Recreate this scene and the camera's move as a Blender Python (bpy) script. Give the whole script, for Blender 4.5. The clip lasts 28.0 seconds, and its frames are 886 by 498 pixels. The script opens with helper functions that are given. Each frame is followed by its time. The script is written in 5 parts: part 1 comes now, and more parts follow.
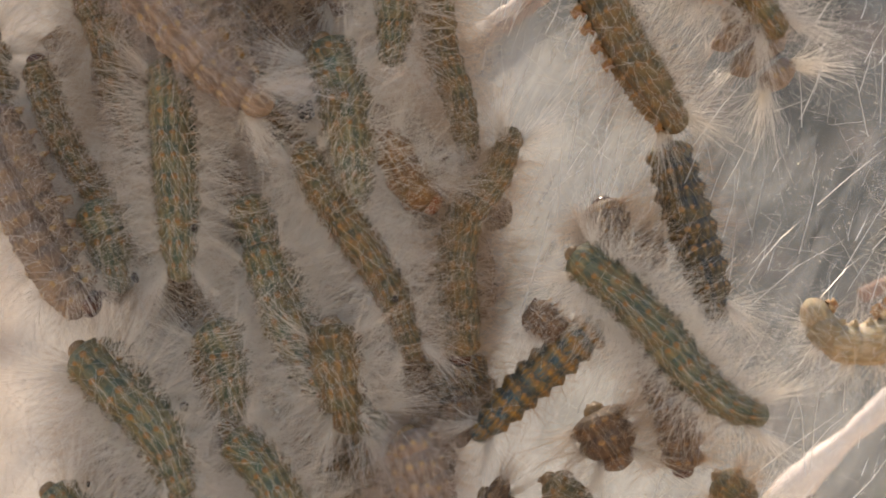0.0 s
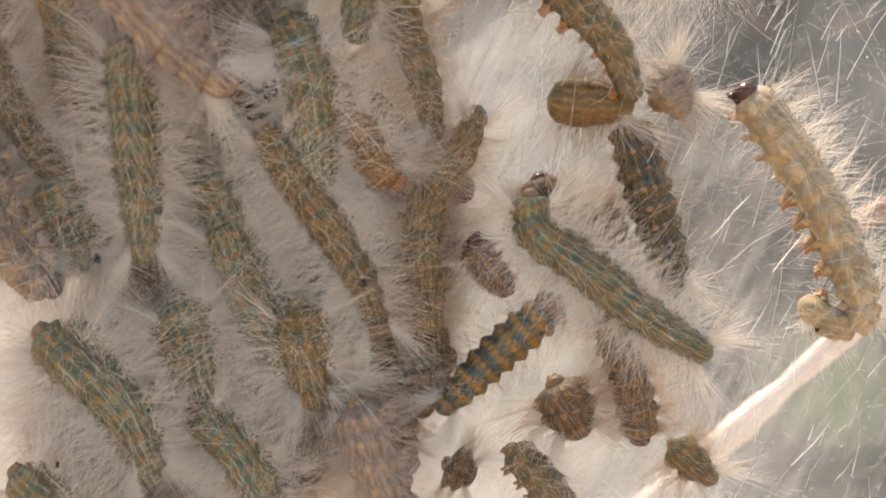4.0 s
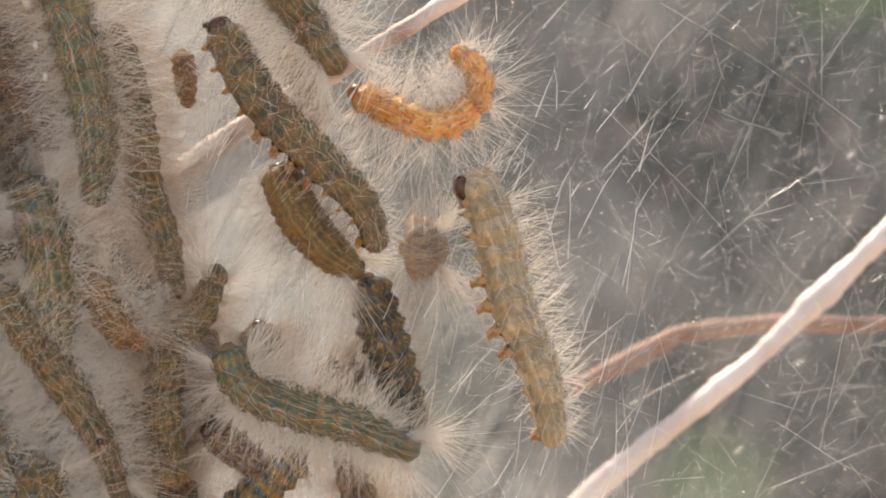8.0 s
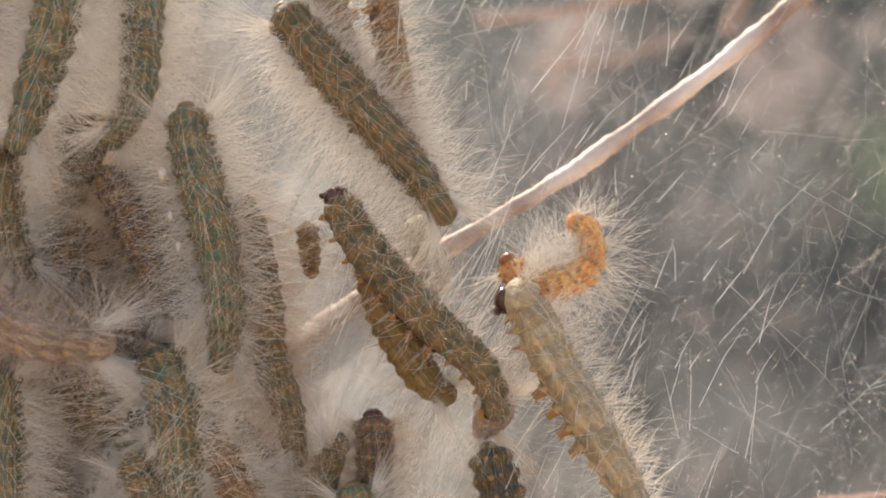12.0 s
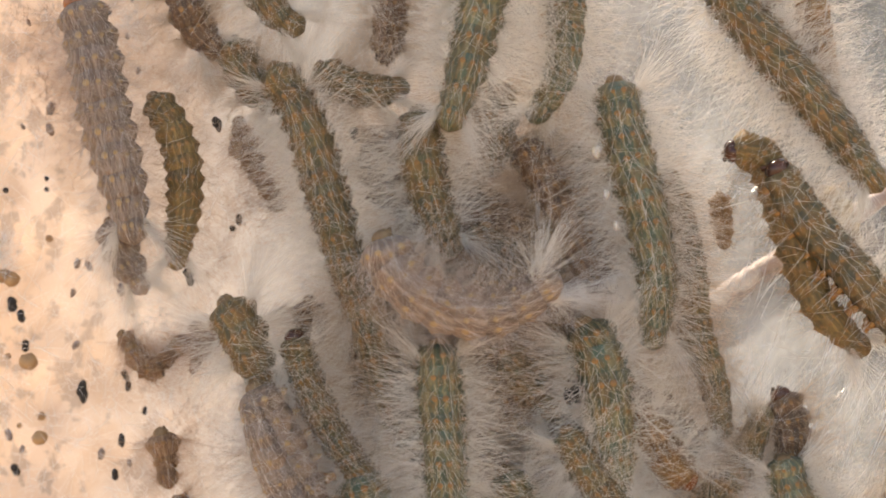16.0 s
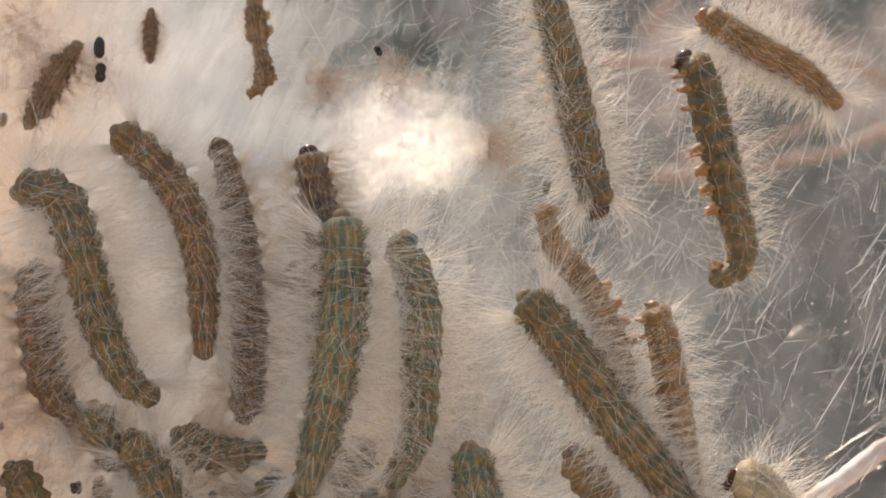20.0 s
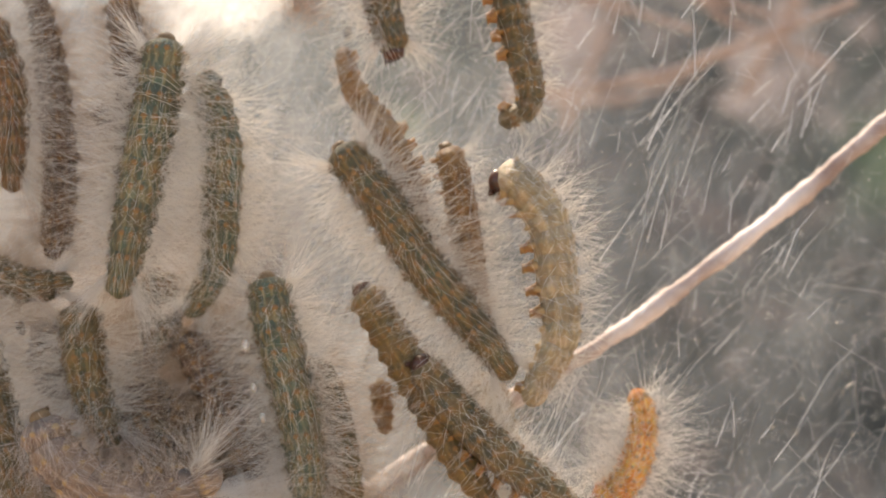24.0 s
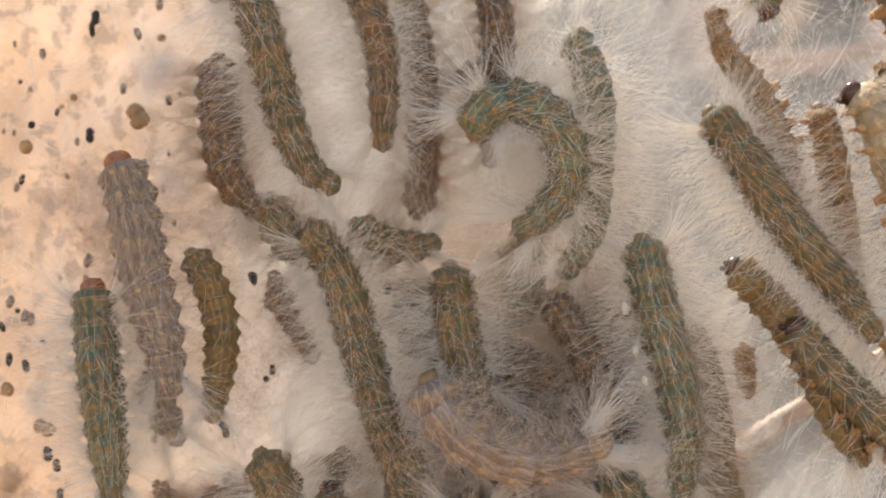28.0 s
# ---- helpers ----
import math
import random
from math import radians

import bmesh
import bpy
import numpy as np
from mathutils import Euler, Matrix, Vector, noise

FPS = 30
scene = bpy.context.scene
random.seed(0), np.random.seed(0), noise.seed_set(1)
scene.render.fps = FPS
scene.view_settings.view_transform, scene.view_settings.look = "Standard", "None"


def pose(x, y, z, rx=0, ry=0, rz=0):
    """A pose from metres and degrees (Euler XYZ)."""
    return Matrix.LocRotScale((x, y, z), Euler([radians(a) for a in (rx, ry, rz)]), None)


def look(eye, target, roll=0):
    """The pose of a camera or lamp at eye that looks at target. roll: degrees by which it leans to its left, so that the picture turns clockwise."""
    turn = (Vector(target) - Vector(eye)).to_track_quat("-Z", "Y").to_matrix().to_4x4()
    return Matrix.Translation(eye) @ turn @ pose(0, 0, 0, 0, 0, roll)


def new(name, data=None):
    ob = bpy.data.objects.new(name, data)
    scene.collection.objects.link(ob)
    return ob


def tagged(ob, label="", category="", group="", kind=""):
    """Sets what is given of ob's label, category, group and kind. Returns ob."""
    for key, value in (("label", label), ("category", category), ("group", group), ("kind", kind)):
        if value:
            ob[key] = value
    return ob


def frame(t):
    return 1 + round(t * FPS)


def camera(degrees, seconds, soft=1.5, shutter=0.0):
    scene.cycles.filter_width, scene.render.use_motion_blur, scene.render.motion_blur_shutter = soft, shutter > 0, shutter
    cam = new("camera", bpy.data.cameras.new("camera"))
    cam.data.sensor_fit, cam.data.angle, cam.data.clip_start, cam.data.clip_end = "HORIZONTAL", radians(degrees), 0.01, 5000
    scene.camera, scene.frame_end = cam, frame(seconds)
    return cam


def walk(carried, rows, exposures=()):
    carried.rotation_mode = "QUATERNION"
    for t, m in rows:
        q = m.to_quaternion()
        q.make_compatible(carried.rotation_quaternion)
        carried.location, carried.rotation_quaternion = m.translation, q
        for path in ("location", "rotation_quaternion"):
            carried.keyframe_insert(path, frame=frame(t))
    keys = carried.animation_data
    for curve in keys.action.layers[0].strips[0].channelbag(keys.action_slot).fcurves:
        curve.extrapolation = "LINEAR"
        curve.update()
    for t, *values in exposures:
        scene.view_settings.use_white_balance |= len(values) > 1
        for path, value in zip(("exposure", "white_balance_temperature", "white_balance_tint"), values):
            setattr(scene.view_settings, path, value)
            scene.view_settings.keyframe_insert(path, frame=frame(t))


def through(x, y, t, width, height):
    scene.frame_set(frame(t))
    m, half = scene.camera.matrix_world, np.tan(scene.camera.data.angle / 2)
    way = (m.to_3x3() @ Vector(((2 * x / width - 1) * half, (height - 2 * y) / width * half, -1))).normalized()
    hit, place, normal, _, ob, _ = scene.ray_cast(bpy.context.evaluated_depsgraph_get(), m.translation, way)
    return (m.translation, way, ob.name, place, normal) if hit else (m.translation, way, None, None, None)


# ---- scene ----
# A cluster of hairy caterpillars in a silk nest, seen from 14 cm. Lengths in the tables are millimetres.
MM = 0.001


def eye(x, y, z, yaw, pitch, roll):
    """A camera pose from millimetres and degrees; yaw 0 looks along +y."""
    return pose(x * MM, y * MM, z * MM, 90 + pitch, 0, yaw) @ pose(0, 0, 0, 0, 0, roll)


cam = camera(34, 28.0, soft=1.8)
cam.data.dof.use_dof, cam.data.dof.focus_distance, cam.data.dof.aperture_fstop = True, 0.137, 18.0
walk(cam, [
    (0, eye(2.36, -134.63, -1.70, 5.87, 1.11, 0.23)),
    (0.5, eye(-4.27, -135.46, -4.02, 4.52, 1.24, 0.42)),
    (1, eye(-10.03, -134.53, -5.15, 2.53, -0.58, 1.14)),
    (1.5, eye(-11.71, -134.78, -6.61, 0.89, -1.49, 0.36)),
    (2, eye(-11.81, -135.06, -6.46, 0.54, -1.48, 0.37)),
    (2.5, eye(-13.55, -136.69, -7.53, 0.49, -1.73, -0.15)),
    (4.5, eye(-4.32, -135.37, 16.54, 0.95, -6.09, 0.25)),
    (5, eye(-4.14, -136.25, 17.03, -0.28, -3.89, 0.16)),
    (5.5, eye(-3.70, -136.30, 18.07, -0.67, -2.65, 0.47)),
    (6, eye(0.39, -137.34, 14.90, -2.58, -2.41, 0.19)),
    (6.5, eye(6.33, -137.82, 15.99, -1.96, -3.02, -0.12)),
    (7, eye(3.38, -137.41, 15.96, -1.55, -2.36, -0.14)),
    (7.5, eye(7.94, -138.56, 17.18, -2.35, -2.59, -0.44)),
    (8, eye(13.20, -138.39, 18.55, -1.37, -2.02, -0.15)),
    (8.5, eye(15.65, -137.95, 17.72, -1.05, -1.76, -0.23)),
    (9, eye(12.68, -137.59, 15.85, -1.53, -1.54, -0.36)),
    (9.5, eye(10.58, -138.36, 14.08, -1.57, 0.29, -0.66)),
    (10, eye(8.56, -138.08, 13.27, -1.22, 3.43, -0.62)),
    (10.5, eye(7.78, -138.28, 13.77, -1.07, 4.72, -0.46)),
    (11, eye(7.31, -138.72, 13.19, -0.75, 5.81, -0.36)),
    (11.5, eye(7.31, -138.88, 13.54, -0.04, 6.04, -0.25)),
    (13.5, eye(-8.52, -141.93, 28.13, 0.78, 2.01, 0.77)),
    (14, eye(-13.28, -141.34, 27.24, 0.46, 1.52, 0.57)),
    (14.5, eye(-20.08, -141.82, 25.27, 0.64, 1.08, 0.48)),
    (15, eye(-24.19, -140.97, 23.99, 0.56, 0.51, 0.45)),
    (15.5, eye(-26.24, -140.48, 25.78, 0.41, -0.26, 0.18)),
    (16, eye(-35.23, -140.57, 30.10, 0.41, -1.13, 0.28)),
    (16.5, eye(-40.40, -140.79, 35.20, 0.16, -2.23, 0.37)),
    (17, eye(-31.00, -140.20, 43.69, -0.39, -3.51, 0.05)),
    (17.5, eye(-27.68, -139.88, 52.63, -0.19, -3.39, -0.10)),
    (18, eye(-30.24, -140.72, 56.57, 1.27, -2.81, -0.12)),
    (18.5, eye(-27.43, -140.88, 58.91, 1.48, -1.68, -0.11)),
    (19, eye(-23.37, -140.28, 63.86, 1.58, -1.40, -0.44)),
    (19.5, eye(-25.36, -141.07, 64.25, 1.64, -0.54, -0.50)),
    (20, eye(-20.32, -140.37, 61.46, 0.81, 0.40, -0.47)),
    (20.5, eye(-14.86, -140.52, 62.92, 0.56, -0.03, -0.56)),
    (21, eye(-11.69, -140.55, 64.00, 0.65, -0.22, -0.38)),
    (21.5, eye(-0.44, -140.06, 61.91, 0.26, -0.38, -0.59)),
    (22, eye(-0.74, -139.71, 56.47, -0.10, -0.33, -0.69)),
    (22.5, eye(0.65, -141.63, 54.14, 0.07, -0.10, -0.12)),
    (24.5, eye(-6.80, -146.48, 38.39, -1.37, 2.49, 0.03)),
    (25, eye(-7.56, -144.76, 38.16, -1.30, 1.96, 0.16)),
    (25.5, eye(-14.33, -144.58, 36.67, -1.62, 1.91, 0.10)),
    (26, eye(-12.98, -144.35, 37.75, -0.85, 1.23, 0.04)),
    (26.5, eye(-12.91, -144.15, 37.45, -0.42, 1.15, 0.17)),
    (27, eye(-29.02, -144.62, 36.60, -1.13, 1.16, 0.24)),
    (27.5, eye(-34.32, -143.70, 37.33, -0.70, 1.18, 0.37)),
    (28, eye(-40.35, -143.61, 39.26, -0.37, 1.25, 0.29)),
], exposures=[(t, 1.82 + stops, 8280, 14) for t, stops in (
    (0.0, -0.34), (0.9, 0.04), (5.0, 0.07), (7.0, -0.06), (11.0, -0.16), (14.0, -0.2), (16.0, 0.08), (18.0, 0.0), (19.0, -0.18), (20.5, -0.42), (22.0, -0.35),
    (25.0, -0.2), (26.5, -0.2), (28.0, -0.05))])

# ---- light ----
world = bpy.data.worlds.new("sky")
scene.world = world
world.use_nodes = True
SUN_UP, SUN_ROUND = radians(55), radians(335)  # from behind the nest
sky = world.node_tree.nodes.new("ShaderNodeTexSky")
sky.sky_type, sky.sun_disc = "NISHITA", False
sky.sun_elevation, sky.sun_rotation = SUN_UP, SUN_ROUND
world.node_tree.links.new(sky.outputs[0], world.node_tree.nodes["Background"].inputs[0])
world.node_tree.nodes["Background"].inputs[1].default_value = 0.105

sun = new("sun", bpy.data.lights.new("sun", "SUN"))
sun.data.energy, sun.data.angle, sun.data.color = 2.6, radians(3), (1.0, 0.93, 0.84)
SUN_FROM = Vector((math.sin(SUN_ROUND) * math.cos(SUN_UP), math.cos(SUN_ROUND) * math.cos(SUN_UP), math.sin(SUN_UP)))
sun.matrix_world = look(SUN_FROM * 2, (0, 0, 0))


# ---- materials ----
def material(name):
    m = bpy.data.materials.new(name)
    m.use_nodes = True
    t = m.node_tree
    return m, t, t.nodes["Principled BSDF"], t.nodes["Material Output"]


def node(t, kind, **values):
    n = t.nodes.new(kind)
    for k, v in values.items():
        if k in n.inputs:
            n.inputs[k].default_value = v
    return n


def math_node(t, op, a, b=None):
    n = t.nodes.new("ShaderNodeMath")
    n.operation = op
    for i, v in enumerate((a, b)):
        if v is None:
            continue
        if isinstance(v, (int, float)):
            n.inputs[i].default_value = v
        else:
            t.links.new(v, n.inputs[i])
    return n.outputs[0]


def ramp(t, fac, stops):
    n = t.nodes.new("ShaderNodeValToRGB")
    n.color_ramp.elements.remove(n.color_ramp.elements[1])
    n.color_ramp.elements[0].position = stops[0][0]
    n.color_ramp.elements[0].color = (*stops[0][1], 1)
    for p, c in stops[1:]:
        n.color_ramp.elements.new(p).color = (*c, 1)
    t.links.new(fac, n.inputs[0])
    return n.outputs[0]


def mix(t, fac, a, b):
    n = t.nodes.new("ShaderNodeMix")
    n.data_type = "RGBA"
    for v, s in ((fac, n.inputs[0]), (a, n.inputs[6]), (b, n.inputs[7])):
        if isinstance(v, (int, float)):
            s.default_value = v
        elif isinstance(v, tuple):
            s.default_value = (*v, 1)
        else:
            t.links.new(v, s)
    return n.outputs[2]


def noise_tex(t, vector, scale, detail=3.0, rough=0.55, distortion=0.0):
    n = node(t, "ShaderNodeTexNoise", Scale=scale, Detail=detail, Roughness=rough, Distortion=distortion)
    if vector is not None:
        t.links.new(vector, n.inputs["Vector"])
    return n.outputs[0]


def skin(name, flank, back, line, dark, saddle, gloss=0.5, through=0.3, bands=0.4):
    """Caterpillar skin: longitudinal broken pale lines on a mottled body, dark saddle between them."""
    m, t, b, out = material(name)
    co = t.nodes.new("ShaderNodeTexCoord")
    info = t.nodes.new("ShaderNodeObjectInfo")
    sep = t.nodes.new("ShaderNodeSeparateXYZ")
    t.links.new(co.outputs["Object"], sep.inputs[0])
    shift = t.nodes.new("ShaderNodeVectorMath")
    shift.operation = "ADD"
    t.links.new(co.outputs["Object"], shift.inputs[0])
    t.links.new(info.outputs["Random"], shift.inputs[1])
    p = shift.outputs[0]
    along = t.nodes.new("ShaderNodeMapping")
    along.inputs["Scale"].default_value = (1.0, 0.22, 1.0)
    t.links.new(p, along.inputs["Vector"])
    coarse = noise_tex(t, p, 620, 3)
    fine = noise_tex(t, along.outputs[0], 2400, 4, 0.65)
    streaks = noise_tex(t, along.outputs[0], 1100, 3, 0.6)
    angle = math_node(t, "ARCTAN2", sep.outputs[0], sep.outputs[2])
    wob = math_node(t, "MULTIPLY_ADD", noise_tex(t, p, 500, 2), 0.16)
    a2 = math_node(t, "ADD", math_node(t, "DIVIDE", math_node(t, "ABSOLUTE", angle), math.pi), wob)
    o, w = (0, 0, 0), (1, 1, 1)
    stripes = ramp(t, a2, [(0.05, o), (0.08, w), (0.11, o), (0.18, o), (0.215, w), (0.25, o), (0.31, o), (0.345, (0.7, 0.7, 0.7)), (0.38, o), (0.46, o), (0.50, (0.6, 0.6, 0.6)), (0.54, o)])
    lines = math_node(t, "MULTIPLY", stripes, ramp(t, noise_tex(t, p, 1300, 2), [(0.30, (0.3, 0.3, 0.3)), (0.60, w)]))
    body = mix(t, ramp(t, math_node(t, "ABSOLUTE", angle), [(0.25, (0, 0, 0)), (0.62, (1, 1, 1))]), back, flank)
    body = mix(t, ramp(t, coarse, [(0.40, (0, 0, 0)), (0.56, (0.9, 0.9, 0.9))]), body, dark)
    flecks = noise_tex(t, along.outputs[0], 1500, 2, 0.5)
    body = mix(t, ramp(t, flecks, [(0.50, (0, 0, 0)), (0.60, (0.6, 0.6, 0.6))]), body, saddle)
    # a ring of warmer skin round the middle of each segment
    ring = math_node(t, "ABSOLUTE", math_node(t, "MULTIPLY", sep.outputs[1], 1000.0))
    ringed = ramp(t, math_node(t, "ADD", ring, math_node(t, "MULTIPLY", fine, 0.7)), [(0.45, (1, 1, 1)), (1.2, (0, 0, 0))])
    blotch = ramp(t, noise_tex(t, p, 900, 3, 0.6), [(0.34, (0.15, 0.15, 0.15)), (0.62, (1, 1, 1))])
    body = mix(t, math_node(t, "MULTIPLY", math_node(t, "MULTIPLY", ringed, blotch), bands), body, saddle)
    body = mix(t, math_node(t, "MULTIPLY", lines, 0.8), body, line)
    # the warts in that ring stand on spots of the saddle's colour, richer than the rest
    spots = math_node(t, "MULTIPLY", math_node(t, "MULTIPLY", ringed, stripes), min(1.0, bands * 1.1))
    body = mix(t, spots, body, tuple(min(1.0, c * k) for c, k in zip(saddle, (1.7, 1.55, 1.1))))
    body = mix(t, ramp(t, streaks, [(0.52, (0, 0, 0)), (0.62, (0.35, 0.35, 0.35))]), body, line)
    body = mix(t, ramp(t, fine, [(0.38, (0.45, 0.45, 0.45)), (0.52, (0, 0, 0))]), body, dark)
    hue = t.nodes.new("ShaderNodeHueSaturation")
    t.links.new(body, hue.inputs["Color"])
    t.links.new(math_node(t, "MULTIPLY_ADD", info.outputs["Random"], 0.28), hue.inputs["Value"])
    hue.inputs["Value"].links[0].from_node.inputs[2].default_value = 0.72
    hue.inputs["Saturation"].default_value = 0.98
    t.links.new(hue.outputs[0], b.inputs["Base Color"])
    b.inputs["Roughness"].default_value = gloss
    b.inputs["Subsurface Weight"].default_value = through
    b.inputs["Subsurface Radius"].default_value = (0.0012, 0.0008, 0.0004)
    b.inputs["Subsurface Scale"].default_value = 1.0
    bump = node(t, "ShaderNodeBump", Strength=0.9, Distance=0.0003)
    t.links.new(fine, bump.inputs["Height"])
    t.links.new(bump.outputs[0], b.inputs["Normal"])
    wob.node.inputs[2].default_value = -0.08
    return m


def plain(name, colour, dark, scale, rough=0.6, glow_through=0.0, bump_size=0.00008):
    """A mottled surface in two shades, with fine relief."""
    m, t, b, out = material(name)
    co = t.nodes.new("ShaderNodeTexCoord")
    n1, n2 = noise_tex(t, co.outputs["Object"], scale, 4), noise_tex(t, co.outputs["Object"], scale * 5, 3)
    c = mix(t, ramp(t, n1, [(0.38, (0, 0, 0)), (0.65, (1, 1, 1))]), colour, dark)
    c = mix(t, math_node(t, "MULTIPLY", n2, 0.25), c, dark)
    t.links.new(c, b.inputs["Base Color"])
    b.inputs["Roughness"].default_value = rough
    b.inputs["Subsurface Weight"].default_value = glow_through
    b.inputs["Subsurface Radius"].default_value = (0.0015, 0.0008, 0.0004)
    b.inputs["Subsurface Scale"].default_value = 1.0
    bump = node(t, "ShaderNodeBump", Strength=0.5, Distance=bump_size)
    t.links.new(n2, bump.inputs["Height"])
    t.links.new(bump.outputs[0], b.inputs["Normal"])
    return m


def fibre(name, colour, passed, gloss=0.35):
    """Hair and silk: white fibre that scatters and lets light through."""
    m, t, b, out = material(name)
    co = t.nodes.new("ShaderNodeTexCoord")
    n = noise_tex(t, co.outputs["Object"], 300, 2)
    c = mix(t, n, colour, tuple(v * 0.8 for v in colour))
    t.links.new(c, b.inputs["Base Color"])
    b.inputs["Roughness"].default_value = gloss
    tr = t.nodes.new("ShaderNodeBsdfTranslucent")
    t.links.new(c, tr.inputs[0])
    ms = t.nodes.new("ShaderNodeMixShader")
    ms.inputs[0].default_value = passed
    t.links.new(b.outputs[0], ms.inputs[1])
    t.links.new(tr.outputs[0], ms.inputs[2])
    t.links.new(ms.outputs[0], out.inputs[0])
    return m


#                    flank               back                line                dark                saddle
SKINS = {
    "green":  skin("green_skin", (0.152, 0.135, 0.075), (0.092, 0.150, 0.108), (0.380, 0.315, 0.165), (0.064, 0.090, 0.060), (0.225, 0.130, 0.043), 0.5, 0.4, 0.45),
    "olive":  skin("olive_skin", (0.165, 0.118, 0.050), (0.102, 0.108, 0.056), (0.327, 0.221, 0.086), (0.068, 0.064, 0.032), (0.225, 0.110, 0.031), 0.5, 0.3, 0.55),
    "yellow": skin("yellow_green_skin", (0.196, 0.130, 0.046), (0.147, 0.110, 0.040), (0.380, 0.237, 0.081), (0.101, 0.073, 0.026), (0.249, 0.128, 0.035)),
    "rust":   skin("rust_spotted_skin", (0.178, 0.112, 0.044), (0.117, 0.096, 0.044), (0.337, 0.200, 0.070), (0.082, 0.058, 0.028), (0.260, 0.092, 0.022), 0.5, 0.3, 0.55),
    "grey":   skin("grey_brown_skin", (0.177, 0.103, 0.057), (0.123, 0.083, 0.052), (0.314, 0.182, 0.088), (0.083, 0.050, 0.032), (0.189, 0.092, 0.038)),
    "brown":  skin("dark_brown_skin", (0.171, 0.095, 0.050), (0.123, 0.072, 0.040), (0.285, 0.170, 0.087), (0.075, 0.043, 0.024), (0.188, 0.088, 0.037)),
    "amber":  skin("amber_skin", (0.292, 0.157, 0.052), (0.210, 0.125, 0.043), (0.465, 0.261, 0.091), (0.158, 0.084, 0.031), (0.330, 0.145, 0.036)),
    "orange": skin("orange_skin", (0.95, 0.36, 0.05), (0.90, 0.31, 0.035), (1.0, 0.66, 0.24), (0.60, 0.16, 0.02), (1.0, 0.52, 0.12), 0.2, 0.8),
    "pale":   skin("pale_straw_skin", (0.465, 0.352, 0.232), (0.415, 0.322, 0.218), (0.640, 0.530, 0.370), (0.280, 0.220, 0.135), (0.480, 0.330, 0.160), 0.5, 0.6, 0.3),
    "lilac":  skin("pinkish_grey_skin", (0.320, 0.230, 0.174), (0.265, 0.192, 0.148), (0.445, 0.350, 0.275), (0.168, 0.119, 0.090), (0.295, 0.185, 0.117)),
    "dark":   skin("blue_black_skin", (0.066, 0.056, 0.030), (0.030, 0.046, 0.050), (0.180, 0.140, 0.062), (0.016, 0.020, 0.020), (0.170, 0.095, 0.018), 0.25, 0.3, 0.45),
    "dark2":  skin("dark_olive_skin", (0.112, 0.077, 0.028), (0.062, 0.048, 0.018), (0.266, 0.179, 0.059), (0.039, 0.029, 0.013), (0.196, 0.087, 0.018), 0.3, 0.3, 0.8),
    "blue":   skin("blue_banded_skin", (0.075, 0.085, 0.070), (0.045, 0.135, 0.175), (0.150, 0.140, 0.080), (0.022, 0.040, 0.048), (0.380, 0.190, 0.022), 0.35, 0.3, 1.0),
    "tan":    skin("tan_shed_skin", (0.330, 0.200, 0.110), (0.250, 0.150, 0.085), (0.480, 0.330, 0.200), (0.160, 0.085, 0.050), (0.300, 0.160, 0.080), 0.7, 0.5),
}
WART = plain("rusty_wart", (0.36, 0.185, 0.055), (0.20, 0.105, 0.042), 1500, 0.5)
WART_PALE = plain("straw_wart", (0.46, 0.31, 0.15), (0.34, 0.23, 0.12), 1500, 0.5)
FOOT = plain("amber_foot", (0.42, 0.23, 0.07), (0.26, 0.13, 0.05), 1200, 0.4, 0.2)
HEAD = plain("chestnut_head", (0.11, 0.042, 0.022), (0.03, 0.012, 0.009), 500, 0.18, 0.0, 0.00002)
HEAD_TUCKED = plain("brownish_head", (0.27, 0.17, 0.08), (0.15, 0.09, 0.045), 700, 0.45)
HEAD_PALE = plain("amber_head", (0.36, 0.13, 0.05), (0.20, 0.07, 0.03), 500, 0.25, 0.0, 0.00002)
FRASS = plain("dark_frass", (0.030, 0.024, 0.022), (0.012, 0.010, 0.010), 2500, 0.6, 0.0, 0.0002)
FRASS_GREY = plain("silk_dusted_frass", (0.40, 0.32, 0.28), (0.22, 0.17, 0.15), 1500, 0.8, 0.0, 0.0002)
FRASS_TAN = plain("tan_pellet", (0.45, 0.27, 0.13), (0.28, 0.16, 0.08), 900, 0.6)
EGG = plain("white_egg", (0.60, 0.55, 0.48), (0.50, 0.45, 0.39), 800, 0.4, 0.2)
HAIR = fibre("white_hair", (0.97, 0.94, 0.89), 0.5)
# tawny hair, its tone also standing in for shade inside the cluster
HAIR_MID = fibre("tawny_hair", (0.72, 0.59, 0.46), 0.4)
HAIR_PINK = fibre("pinkish_hair", (0.74, 0.66, 0.60), 0.35)
LINT_TAN = fibre("tan_lint", (0.60, 0.42, 0.30), 0.3)
HAIR_TAN = fibre("dull_hair", (0.44, 0.30, 0.19), 0.3)
SILK = fibre("silk_fibre", (0.93, 0.94, 0.94), 0.25, 0.22)


